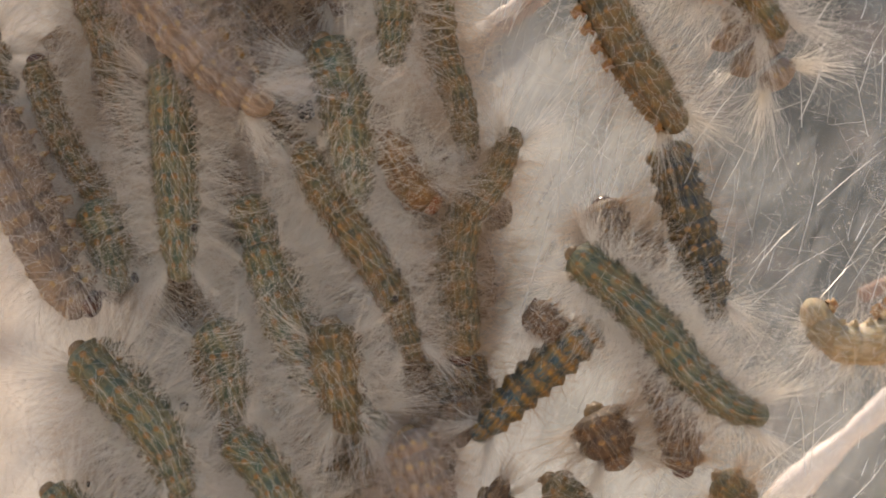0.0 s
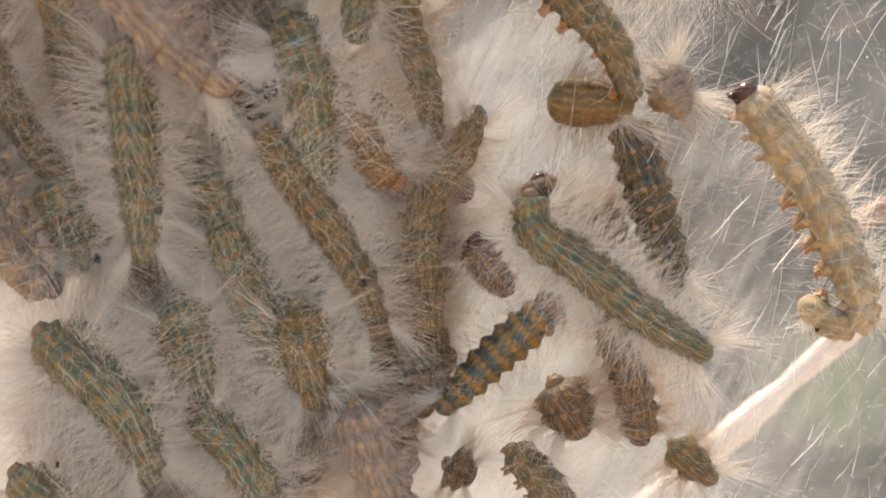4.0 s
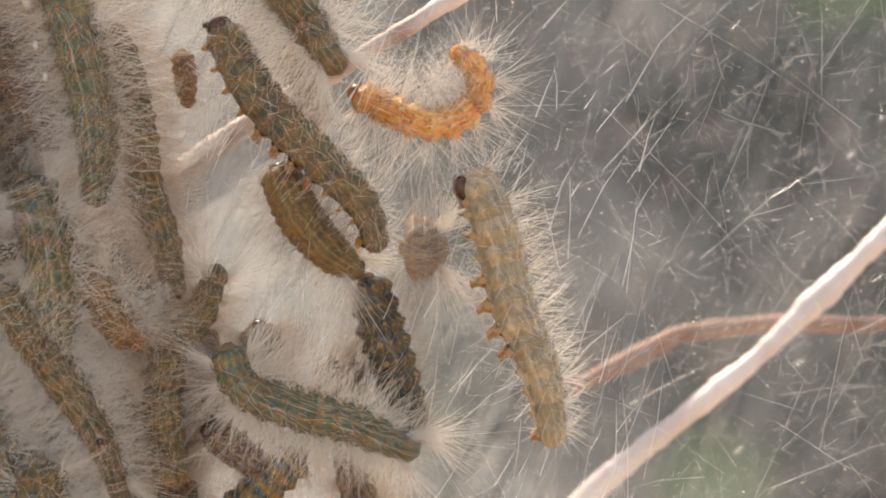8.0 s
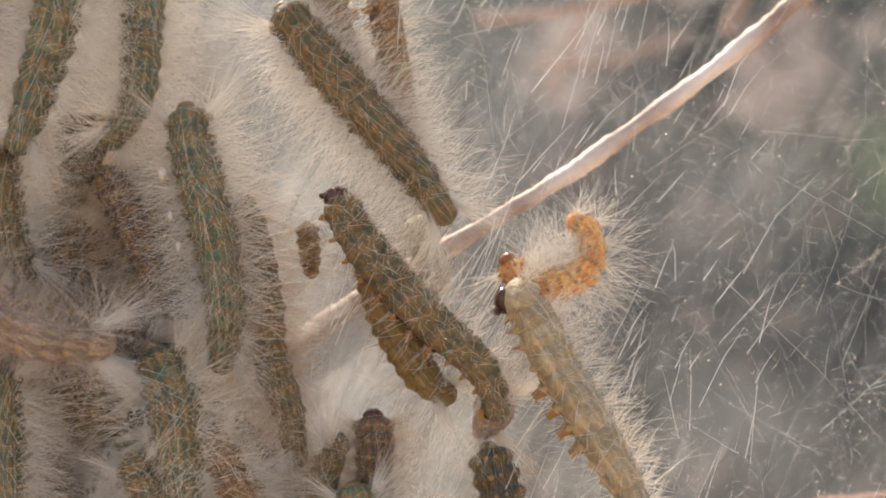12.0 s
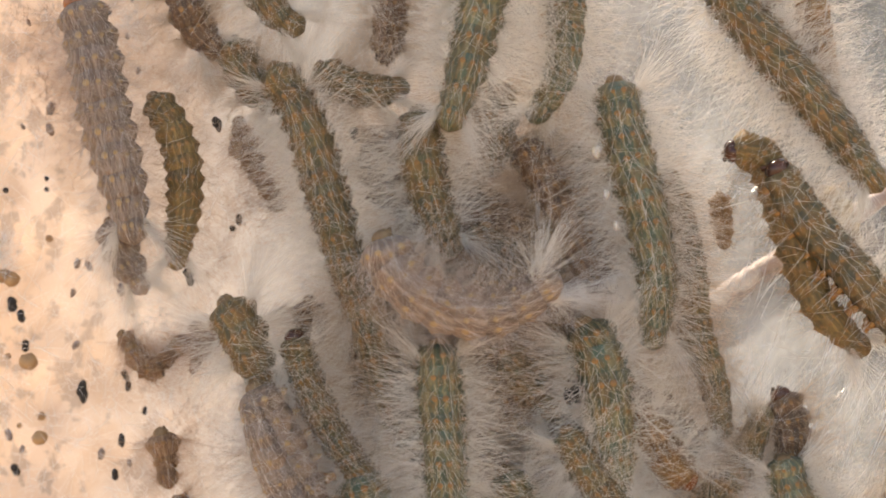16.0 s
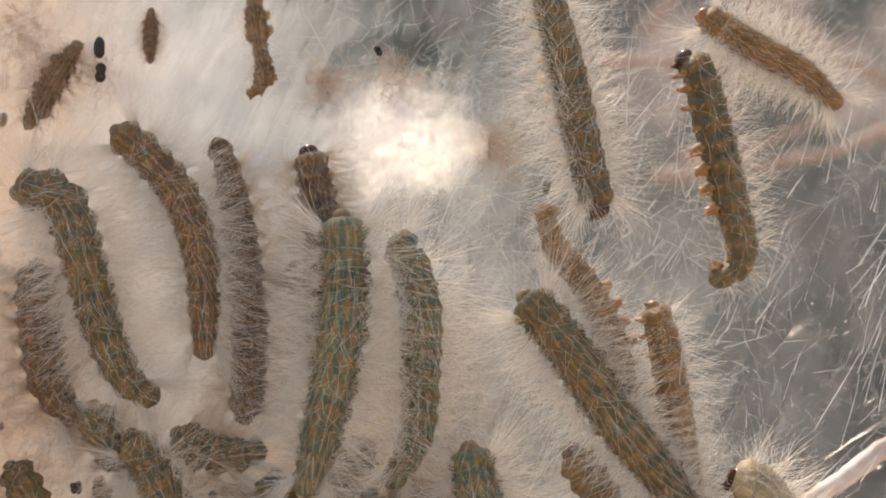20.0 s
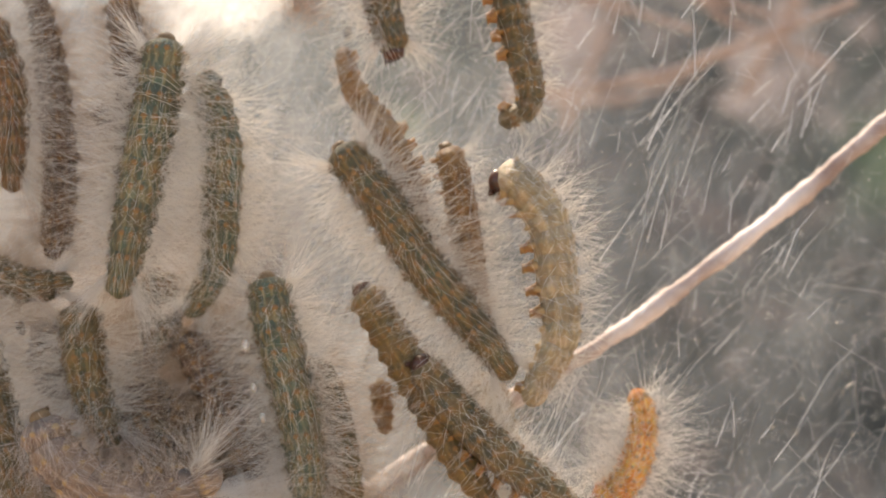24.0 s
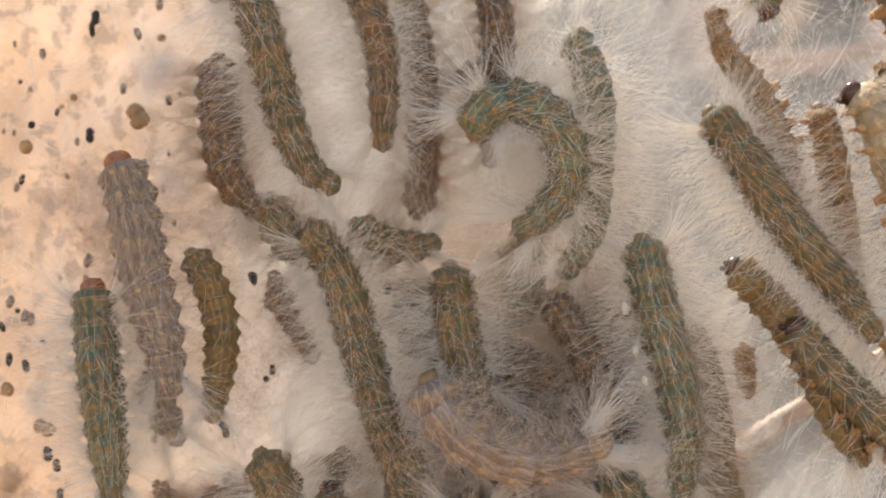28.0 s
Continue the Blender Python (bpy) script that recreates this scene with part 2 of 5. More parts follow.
def web_material(name, reach_x, reach_w, lean, dense, holes, colour, sun_gap):
    """A felt of silk: opaque where it is thick, open between the fibres where it is thin."""
    m, t, b, out = material(name)
    co = t.nodes.new("ShaderNodeTexCoord")
    p = co.outputs["Object"]
    sep = t.nodes.new("ShaderNodeSeparateXYZ")
    t.links.new(p, sep.inputs[0])
    tilt = t.nodes.new("ShaderNodeMapping")
    tilt.inputs["Rotation"].default_value = (0, radians(-27), 0)
    t.links.new(p, tilt.inputs["Vector"])
    lie = t.nodes.new("ShaderNodeMapping")
    lie.inputs["Scale"].default_value = (1.0, 1.0, 0.15)
    t.links.new(tilt.outputs[0], lie.inputs["Vector"])
    strands = noise_tex(t, lie.outputs[0], 700, 5, 0.65, 0.6)
    clumps = noise_tex(t, p, 60, 4, 0.55, 0.3)
    fine = noise_tex(t, p, 1500, 4, 0.7, 1.0)
    # thick towards the trunk of the nest, thin towards its open side
    side = math_node(t, "DIVIDE", math_node(t, "SUBTRACT", reach_x * MM, sep.outputs[0]), reach_w * MM)
    up = math_node(t, "DIVIDE", math_node(t, "MAXIMUM", math_node(t, "SUBTRACT", sep.outputs[2], 12 * MM), 0.0), -lean * MM)
    low = math_node(t, "DIVIDE", math_node(t, "MAXIMUM", math_node(t, "SUBTRACT", -6 * MM, sep.outputs[2]), 0.0), 90 * MM)
    thick = math_node(t, "ADD", math_node(t, "ADD", side, math_node(t, "ADD", up, low)), math_node(t, "MULTIPLY_ADD", clumps, 1.0))
    thick.node.inputs[1].links[0].from_node.inputs[2].default_value = -0.5
    felt = math_node(t, "ADD", math_node(t, "MULTIPLY", strands, 0.75), math_node(t, "MULTIPLY", fine, 0.25))
    cover = math_node(t, "ADD", thick, math_node(t, "MULTIPLY_ADD", felt, holes))
    cover.node.inputs[1].links[0].from_node.inputs[2].default_value = -0.5 * holes
    cover = ramp(t, cover, [(0.0, (0, 0, 0)), (1.15, (dense, dense, dense))])
    # an opening added to let the sun reach the white stand-in pad
    from_gap = t.nodes.new("ShaderNodeVectorMath")
    from_gap.operation = "DISTANCE"
    from_gap.inputs[1].default_value = [v * MM for v in sun_gap[:3]]
    t.links.new(p, from_gap.inputs[0])
    edge = math_node(t, "ADD", math_node(t, "DIVIDE", from_gap.outputs["Value"], sun_gap[3] * MM), math_node(t, "MULTIPLY", felt, 0.5))
    cover = math_node(t, "MULTIPLY", cover, ramp(t, edge, [(0.8, (0, 0, 0)), (1.3, (1, 1, 1))]))
    tint = mix(t, ramp(t, clumps, [(0.35, (0, 0, 0)), (0.7, (1, 1, 1))]), colour, tuple(c * k for c, k in zip(colour, (0.74, 0.66, 0.58))))
    tint = mix(t, ramp(t, math_node(t, "MULTIPLY", side, 0.5), [(0.70, (1, 1, 1)), (1.0, (0, 0, 0))]), tint, (0.58, 0.62, 0.65))  # younger silk is whiter
    tint = mix(t, math_node(t, "MULTIPLY", fine, 0.25), tint, tuple(c * 0.65 for c in colour))
    old = ramp(t, math_node(t, "DIVIDE", math_node(t, "SUBTRACT", -54 * MM, sep.outputs[0]), 16 * MM), [(0.0, (0, 0, 0)), (1.0, (1, 1, 1))])
    # old silk stained amber and grey by droppings in the thickest part
    stain = math_node(t, "MULTIPLY", ramp(t, noise_tex(t, p, 170, 4, 0.6, 0.6), [(0.47, (0, 0, 0)), (0.56, (1, 1, 1))]), old)
    tint = mix(t, math_node(t, "MULTIPLY", stain, 0.44), tint, (0.56, 0.39, 0.27))
    grime = math_node(t, "MULTIPLY", ramp(t, noise_tex(t, p, 380, 3, 0.6), [(0.53, (0, 0, 0)), (0.60, (1, 1, 1))]), old)
    tint = mix(t, math_node(t, "MULTIPLY", grime, 0.65), tint, (0.34, 0.27, 0.23))
    # brown shade painted into the silk in the hollow where the caterpillars crowd
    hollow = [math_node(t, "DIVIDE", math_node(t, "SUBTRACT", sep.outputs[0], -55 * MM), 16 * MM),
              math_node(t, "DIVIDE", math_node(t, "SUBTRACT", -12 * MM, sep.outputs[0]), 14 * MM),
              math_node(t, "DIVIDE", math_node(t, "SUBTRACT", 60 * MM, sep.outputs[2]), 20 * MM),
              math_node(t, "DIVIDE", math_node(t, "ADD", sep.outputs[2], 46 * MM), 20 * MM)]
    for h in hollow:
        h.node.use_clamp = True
    crowd_shade = math_node(t, "MULTIPLY", math_node(t, "MULTIPLY", hollow[0], hollow[1]), math_node(t, "MULTIPLY", math_node(t, "MULTIPLY", hollow[2], hollow[3]), ramp(t, clumps, [(0.25, (0.55, 0.55, 0.55)), (0.6, (0.95, 0.95, 0.95))])))
    tint = mix(t, crowd_shade, tint, (0.34, 0.22, 0.13))
    t.links.new(tint, b.inputs["Base Color"])
    b.inputs["Roughness"].default_value = 0.33
    bump = node(t, "ShaderNodeBump", Strength=0.7, Distance=0.0004)
    t.links.new(felt, bump.inputs["Height"])
    t.links.new(bump.outputs[0], b.inputs["Normal"])
    tr = t.nodes.new("ShaderNodeBsdfTranslucent")
    t.links.new(tint, tr.inputs[0])
    lit = t.nodes.new("ShaderNodeMixShader")
    lit.inputs[0].default_value = 0.5
    t.links.new(b.outputs[0], lit.inputs[1])
    t.links.new(tr.outputs[0], lit.inputs[2])
    clear = t.nodes.new("ShaderNodeBsdfTransparent")
    ms = t.nodes.new("ShaderNodeMixShader")
    t.links.new(cover, ms.inputs[0])
    t.links.new(clear.outputs[0], ms.inputs[1])
    t.links.new(lit.outputs[0], ms.inputs[2])
    t.links.new(ms.outputs[0], out.inputs[0])
    return m


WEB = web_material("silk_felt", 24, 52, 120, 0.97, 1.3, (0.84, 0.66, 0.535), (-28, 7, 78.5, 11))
VEIL = web_material("silk_veil", 90, 170, 400, 0.42, 1.0, (0.79, 0.83, 0.86), (-30, 10, 83.5, 15))


def distance_material():
    """Far undergrowth: dim grey-brown and green blotches."""
    m, t, b, out = material("undergrowth")
    co = t.nodes.new("ShaderNodeTexCoord")
    p = co.outputs["Object"]
    big, mid, small = noise_tex(t, p, 6, 2), noise_tex(t, p, 28, 3), noise_tex(t, p, 75, 2)
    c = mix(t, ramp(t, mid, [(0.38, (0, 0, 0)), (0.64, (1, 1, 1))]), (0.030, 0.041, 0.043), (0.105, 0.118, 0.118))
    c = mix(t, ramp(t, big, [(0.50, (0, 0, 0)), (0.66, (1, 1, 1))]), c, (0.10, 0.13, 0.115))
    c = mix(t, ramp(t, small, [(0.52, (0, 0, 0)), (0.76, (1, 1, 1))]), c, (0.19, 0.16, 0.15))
    for x, z, size in ((150, 90, 40), (105, -70, 42), (-8, 95, 16)):  # blurred leaves
        gap = t.nodes.new("ShaderNodeVectorMath")
        gap.operation = "DISTANCE"
        gap.inputs[1].default_value = (x * MM, BACK, z * MM)
        t.links.new(p, gap.inputs[0])
        near = math_node(t, "ADD", math_node(t, "DIVIDE", gap.outputs["Value"], size * MM), math_node(t, "MULTIPLY", mid, 0.8))
        c = mix(t, ramp(t, near, [(0.55, (1, 1, 1)), (1.0, (0, 0, 0))]), c, (0.13, 0.20, 0.11))
    for x, z, size in ((110, 112, 58), (45, 122, 48), (160, 135, 52), (75, 150, 50)):  # dry litter, its sunlight painted into the colour
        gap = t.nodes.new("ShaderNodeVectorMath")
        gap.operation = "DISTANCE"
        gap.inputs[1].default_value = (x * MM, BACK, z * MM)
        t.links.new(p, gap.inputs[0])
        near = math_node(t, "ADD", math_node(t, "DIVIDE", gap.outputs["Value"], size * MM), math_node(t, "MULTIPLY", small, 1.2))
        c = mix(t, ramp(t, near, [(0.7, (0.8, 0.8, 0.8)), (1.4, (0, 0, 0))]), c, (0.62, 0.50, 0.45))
    t.links.new(c, b.inputs["Base Color"])
    b.inputs["Roughness"].default_value = 0.9
    return m


BACK = 0.30
DISTANCE = distance_material()
# pale patches: silk on the bark, and sunlit spots painted into the colour
BARK = plain("silk_patched_bark", (0.90, 0.79, 0.74), (0.30, 0.20, 0.165), 85, 0.6, 0.0, 0.0003)
# lower branch: bark made paler to carry the sunlight in its colour
BARK_SUNLIT = plain("silk_wrapped_bark", (0.80, 0.67, 0.63), (0.52, 0.40, 0.36), 60, 0.5, 0.0, 0.0003)
for key, value in (("Coat Weight", 0.9), ("Coat Roughness", 0.28), ("Coat IOR", 1.6)):  # glossy coat for a bright streak
    BARK_SUNLIT.node_tree.nodes["Principled BSDF"].inputs[key].default_value = value
TWIG = plain("reddish_twig", (0.30, 0.16, 0.11), (0.20, 0.11, 0.08), 250, 0.7, 0.0, 0.0003)


def pad_material(x, y, z, size):
    """White stand-in for a bright glow, dense mid-pad, fraying to nothing at its rim."""
    m, t, b, out = material("white_silk_pad")
    co = t.nodes.new("ShaderNodeTexCoord")
    gap = t.nodes.new("ShaderNodeVectorMath")
    gap.operation = "DISTANCE"
    gap.inputs[1].default_value = (x * MM, y * MM, z * MM)
    t.links.new(co.outputs["Object"], gap.inputs[0])
    near = math_node(t, "DIVIDE", gap.outputs["Value"], size * MM)
    frayed = math_node(t, "ADD", near, math_node(t, "MULTIPLY_ADD", noise_tex(t, co.outputs["Object"], 110, 5, 0.65, 0.5), 1.5))
    frayed.node.inputs[1].links[0].from_node.inputs[2].default_value = -0.75
    cover = ramp(t, frayed, [(0.35, (1, 1, 1)), (1.0, (0, 0, 0))])
    b.inputs["Base Color"].default_value = (0.97, 0.96, 0.94, 1)
    b.inputs["Roughness"].default_value = 0.5
    clear = t.nodes.new("ShaderNodeBsdfTransparent")
    ms = t.nodes.new("ShaderNodeMixShader")
    t.links.new(cover, ms.inputs[0])
    t.links.new(clear.outputs[0], ms.inputs[1])
    tr = node(t, "ShaderNodeBsdfTranslucent", Color=(0.97, 0.96, 0.94, 1))
    lit = t.nodes.new("ShaderNodeMixShader")
    lit.inputs[0].default_value = 0.9
    t.links.new(b.outputs[0], lit.inputs[1])
    t.links.new(tr.outputs[0], lit.inputs[2])
    t.links.new(lit.outputs[0], ms.inputs[2])
    t.links.new(ms.outputs[0], out.inputs[0])
    return m


# ---- meshes ----
def mesh_of(name, bm, *materials):
    me = bpy.data.meshes.new(name)
    bm.to_mesh(me)
    bm.free()
    for m in materials:
        me.materials.append(m)
    me.shade_smooth()
    return me


def put(name, me, parent=None, label=""):
    ob = new(name, me)
    ob.parent = parent
    return tagged(ob, label)


def spike(verts, faces, a, direction, length, radius, droop):
    """One tapered fibre with a bend: a three-sided root, a middle and a tip."""
    d = Vector(direction).normalized()
    u = d.orthogonal().normalized()
    v = d.cross(u)
    n = len(verts)
    mid = a + d * (length * 0.5) + droop * (length * 0.12)
    tip = a + d * length + droop * (length * 0.45)
    for c, r in ((a, radius), (mid, radius * 0.8)):
        for k in range(3):
            w = 2.0944 * k
            verts.append(c + (u * math.cos(w) + v * math.sin(w)) * r)
    verts.append(tip)
    for k in range(3):
        j = (k + 1) % 3
        faces.append((n + k, n + j, n + 3 + j, n + 3 + k))
        faces.append((n + 3 + k, n + 3 + j, n + 6))


R0, L0 = 2.0, 2.4  # radius and length of the pattern segment
WARTS = [(-105, 0.0), (-72, 0.05), (-42, -0.05), (-15, 0.12), (15, 0.12), (42, -0.05), (72, 0.05), (105, 0.0)]
BELLY = [(-135, 0.0), (135, 0.0)]


def ring_radius(s, w):
    """Radius along a segment, s from -1 to 1: three small folds, a deep crease to the next one, bulging flanks."""
    mid = max(0.0, 1 - (s / 0.85) ** 2)
    flank = math.exp(-((abs(math.degrees(w if w < math.pi else w - 2 * math.pi)) - 92) / 20) ** 2)
    upper = math.exp(-((abs(math.degrees(w if w < math.pi else w - 2 * math.pi)) - 38) / 14) ** 2)
    folds = 0.026 * math.cos(7.6 * s)
    return R0 * (0.87 + 0.08 * mid + folds - 0.06 * abs(s) ** 6 + (0.24 * flank + 0.08 * upper) * mid)


def segment_mesh(rng, closed_end=0, crumple=0.015):
    bm = bmesh.new()
    around, along = 24, 13
    rings = []
    for i in range(along):
        s = -1 + 2 * i / (along - 1)
        shrink = 1.0
        if closed_end:
            shrink = math.sqrt(max(0.03, 1 - max(0.0, s * closed_end) ** 2.4))
        ring = []
        for k in range(around):
            w = 2 * math.pi * k / around
            r = ring_radius(s, w) * shrink * (1 + rng.uniform(-crumple, crumple))
            flat = 0.92 if math.cos(w) < 0 else 1.0
            ring.append(bm.verts.new((r * math.sin(w) * MM, s * 0.62 * L0 * MM, r * math.cos(w) * flat * MM)))
        rings.append(ring)
    for a, b in zip(rings, rings[1:]):
        for k in range(around):
            bm.faces.new((a[k], a[(k + 1) % around], b[(k + 1) % around], b[k]))
    if closed_end:
        bm.faces.new(rings[0][::-1] if closed_end < 0 else rings[-1])
    # warts: low six-sided domes
    for deg, s in WARTS + BELLY:
        w = radians(deg)
        out = Vector((math.sin(w), 0, math.cos(w)))
        side = Vector((math.cos(w), 0, -math.sin(w)))
        c = out * (R0 * 0.97) + Vector((0, s * L0, 0))
        size = rng.uniform(0.22, 0.36)
        if abs(deg) >= 70:
            size *= 1.3
        top = bm.verts.new((c + out * (0.17 if abs(deg) < 70 else 0.34 if abs(deg) < 120 else 0.62)) * MM)
        low = [bm.verts.new((c + (side * math.cos(q) + Vector((0, 1, 0)) * math.sin(q)) * size) * MM) for q in (0, 1.047, 2.094, 3.142, 4.189, 5.236)]
        for k in range(6):
            f = bm.faces.new((low[k], low[(k + 1) % 6], top))
            f.material_index = 1
        near = min((v for ring in rings for v in ring), key=lambda v: (v.co - low[0].co).length)
        bm.faces.new((low[0], low[5], near))  # grown together with the skin
    bmesh.ops.recalc_face_normals(bm, faces=bm.faces)
    return bm


def hair_mesh(rng, count, reach, back=0.0, thick=1.0, m=None, dorsal=0.04, ridge=False):
    """Tufts of long fine hairs that spring from the warts of one segment, and short fuzz between them."""
    verts, faces = [], []
    for i in range(count):
        top = rng.random() < dorsal
        if ridge:  # seen from the side: along the back and the belly
            deg, s = rng.choice((0, 0, 0, 20, -20, 35, -35, 140, -140, 80, -80, 70, -70)), 0.03
            top = abs(deg) == 80
        elif top:
            deg, s = WARTS[rng.choice((2, 3, 4, 5))]
        else:
            deg, s = rng.choice((-1, 1)) * rng.choice((68, 82, 96, 108)), 0.03
        fuzz = i % 5 < 2 and (not top or i % 3)
        w = radians(deg + rng.gauss(0, 14 if fuzz else 8))
        out = Vector((math.sin(w), 0, math.cos(w)))
        side = Vector((math.cos(w), 0, -math.sin(w)))
        root = out * (R0 * 0.98) + Vector((0, (s + rng.gauss(0, 0.30 if fuzz else 0.16)) * L0, 0))
        d = out * (0.6 if top else 1.0) + side * rng.gauss(0, 0.55) + Vector((0, rng.gauss(back - (0.7 if top else 0.0), 0.6), 0))
        length = reach * (rng.uniform(0.18, 0.45) if fuzz else rng.choice((0.6, 0.8, 0.9, 1.0, 1.3)) * rng.uniform(0.8, 1.15))
        droop = Vector((rng.gauss(0, 0.34), rng.gauss(-0.08, 0.34), rng.gauss(0, 0.34))) * (0.35 if top else 1.0)
        spike(verts, faces, root * MM, d, length * MM, thick * (0.5 if top else 1.0) * (0.013 if fuzz else rng.uniform(0.018, 0.030)) * MM, droop)
    me = bpy.data.meshes.new("hairs")
    me.from_pydata([tuple(v) for v in verts], [], faces)
    me.materials.append(m or HAIR)
    return me


def head_mesh(m, name):
    bm = bmesh.new()
    bmesh.ops.create_uvsphere(bm, u_segments=16, v_segments=10, radius=1.0)
    for v in bm.verts:
        x, y, z = v.co
        groove = 1 - 0.16 * math.exp(-(x / 0.16) ** 2) * max(0.0, z + 0.3)
        v.co = Vector((x * 1.35 * groove, y * 1.05, z * 1.30 * groove)) * MM
    for sx in (-1, 1):  # jaws
        r = bmesh.ops.create_cone(bm, segments=6, radius1=0.34 * MM, radius2=0.12 * MM, depth=0.6 * MM, cap_ends=True)
        bmesh.ops.transform(bm, matrix=Matrix.Translation((0.4 * sx * MM, 0.75 * MM, -0.95 * MM)), verts=r["verts"])
    return mesh_of(name, bm, m)


def foot_mesh(name, long, thick, m, hook):
    """A fleshy leg: tapered, bent and with a spread sole."""
    bm = bmesh.new()
    prof = [(0, 1.15), (0.3, 0.95), (0.6, 0.7), (0.85, 0.62), (1.0, 0.8 if not hook else 0.12)]
    rings = []
    for s, r in prof:
        c = Vector((0, 0.25 * s * s * long * (1 if hook else -0.4), -s * long))
        rings.append([bm.verts.new((c + Vector((math.cos(q), math.sin(q), 0)) * r * thick) * MM) for q in [2 * math.pi * k / 8 for k in range(8)]])
    for a, b in zip(rings, rings[1:]):
        for k in range(8):
            bm.faces.new((a[k], b[k], b[(k + 1) % 8], a[(k + 1) % 8]))
    bm.faces.new(rings[-1])
    bmesh.ops.recalc_face_normals(bm, faces=bm.faces)
    return mesh_of(name, bm, m)


rng = random.Random(7)
HAIRS = [hair_mesh(rng, 300, 6.0, 0.0, 0.85, None, 0.08) for _ in range(5)]
HAIRS_FUZZ = [hair_mesh(rng, 230, 4.4, -0.2, 0.55, HAIR_PINK, 0.4) for _ in range(3)]
HAIRS_SIDE = [hair_mesh(rng, 140, 4.0, 0.0, 0.65, None, 0.05, True) for _ in range(3)]
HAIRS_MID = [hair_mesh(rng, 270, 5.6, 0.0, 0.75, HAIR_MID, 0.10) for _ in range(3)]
HAIRS_THIN = [hair_mesh(rng, 60, 4.6, 0.0, 0.7, HAIR_TAN) for _ in range(3)]
HAIRS_TAN = [hair_mesh(rng, 200, 4.6, 0.0, 1.0, LINT_TAN, 0.3) for _ in range(2)]
HAIRS_LONG = [hair_mesh(rng, 130, 9.0, 0.0, 1.1, None, 0.12) for _ in range(3)]
HAIRS_END = [hair_mesh(rng, n, r, b, 0.65) for n, r, b in ((380, 6.8, 0.7), (560, 8.5, -0.9))]
SEGMENTS, TAILS, FRONTS = {}, {}, {}
for style, m in SKINS.items():
    wart = WART_PALE if style in ("pale", "lilac") else WART
    SEGMENTS[style] = [mesh_of("segment", segment_mesh(rng, 0, 0.26 if style == "tan" else 0.03), m, wart) for _ in range(2)]
    TAILS[style] = mesh_of("tail", segment_mesh(rng, -1), m, wart)
    FRONTS[style] = mesh_of("collar", segment_mesh(rng, 1), m, wart)
HEADS = {"dark": head_mesh(HEAD, "head"), "tucked": head_mesh(HEAD_TUCKED, "head"), "pale": head_mesh(HEAD_PALE, "head")}
PROLEG = foot_mesh("proleg", 1.0, 0.42, FOOT, False)
LEG = foot_mesh("leg", 0.9, 0.26, FOOT, True)


# ---- caterpillars ----
LABELS = {
    "green": "grey-green hairy caterpillar with pale yellow lines clinging to silk",
    "olive": "olive-brown hairy caterpillar with orange warts clinging to the silk web",
    "yellow": "yellowish green hairy caterpillar on cream silk",
    "rust": "olive caterpillar with rust-red spots and white hairs on silk",
    "grey": "grey-brown caterpillar under long white hairs in the web",
    "brown": "dark brown fuzzy caterpillar half buried in white silk",
    "amber": "amber-brown caterpillar with yellow feet beside other caterpillars",
    "orange": "small glowing orange caterpillar with long white hairs on threads",
    "pale": "pale straw-coloured caterpillar with dense white hairs on the web",
    "lilac": "pinkish grey caterpillar with thick white fuzz on the silk",
    "dark": "blue-black caterpillar with amber bands hanging in silk threads",
    "dark2": "dark shiny olive caterpillar with sparse hairs among others",
    "blue": "blue-grey caterpillar with ochre bands lying on white silk",
    "tan": "shrivelled tan cast skin of a caterpillar stuck in silk",
}
HEAD_LABELS = {"dark": "glossy chestnut head capsule", "pale": "amber head capsule", "tucked": "dull head tucked under hairs"}
bodies = {}


def spine(points, count):
    """Evenly spaced places and tangents along a smooth line through the points."""
    p = np.array(points, float)
    p = np.vstack([2 * p[0] - p[1], p, 2 * p[-1] - p[-2]])
    line = []
    for i in range(1, len(p) - 2):
        for u in np.linspace(0, 1, 24, endpoint=(i == len(p) - 3)):
            a, b, c, d = p[i - 1:i + 3]
            line.append(0.5 * (2 * b + (c - a) * u + (2 * a - 5 * b + 4 * c - d) * u * u + (3 * b - a - 3 * c + d) * u ** 3))
    line = np.array(line)
    far = np.r_[0, np.cumsum(np.hypot(*np.diff(line, axis=0).T))]
    at = np.linspace(0, far[-1], 2 * count + 1)[1::2]
    xz = np.stack([np.interp(at, far, line[:, k]) for k in (0, 1)], 1)
    step = far[-1] * 0.04 + 0.01
    ahead = np.stack([np.interp(at - step, far, line[:, k]) - np.interp(at + step, far, line[:, k]) for k in (0, 1)], 1)
    return xz, ahead, far[-1]


def segment_poses(points, count, depth, roll, base):
    """The poses of head and segments in the space of their caterpillar, head first."""
    xz, ahead, _ = spine(points, count)
    out = []
    for i, ((x, z), (dx, dz)) in enumerate(zip(xz, ahead)):
        y_axis = Vector((dx, 0, dz)).normalized()
        flat = Vector((0, -1, 0))
        side = y_axis.cross(flat)
        back = flat * math.cos(radians(roll)) + side * math.sin(radians(roll))
        x_axis = y_axis.cross(back)
        m = Matrix((x_axis, y_axis, back)).transposed().to_4x4()
        if i == 0:  # the head sits in the collar
            x, z = (np.array((x, z)) * 0.6 + xz[1] * 0.4)
        sway = 0.12 * math.sin(1.7 * i + 0.3 * x)
        m.translation = (Vector((x, depth + sway, z)) * MM) - base
        out.append(m)
    return out


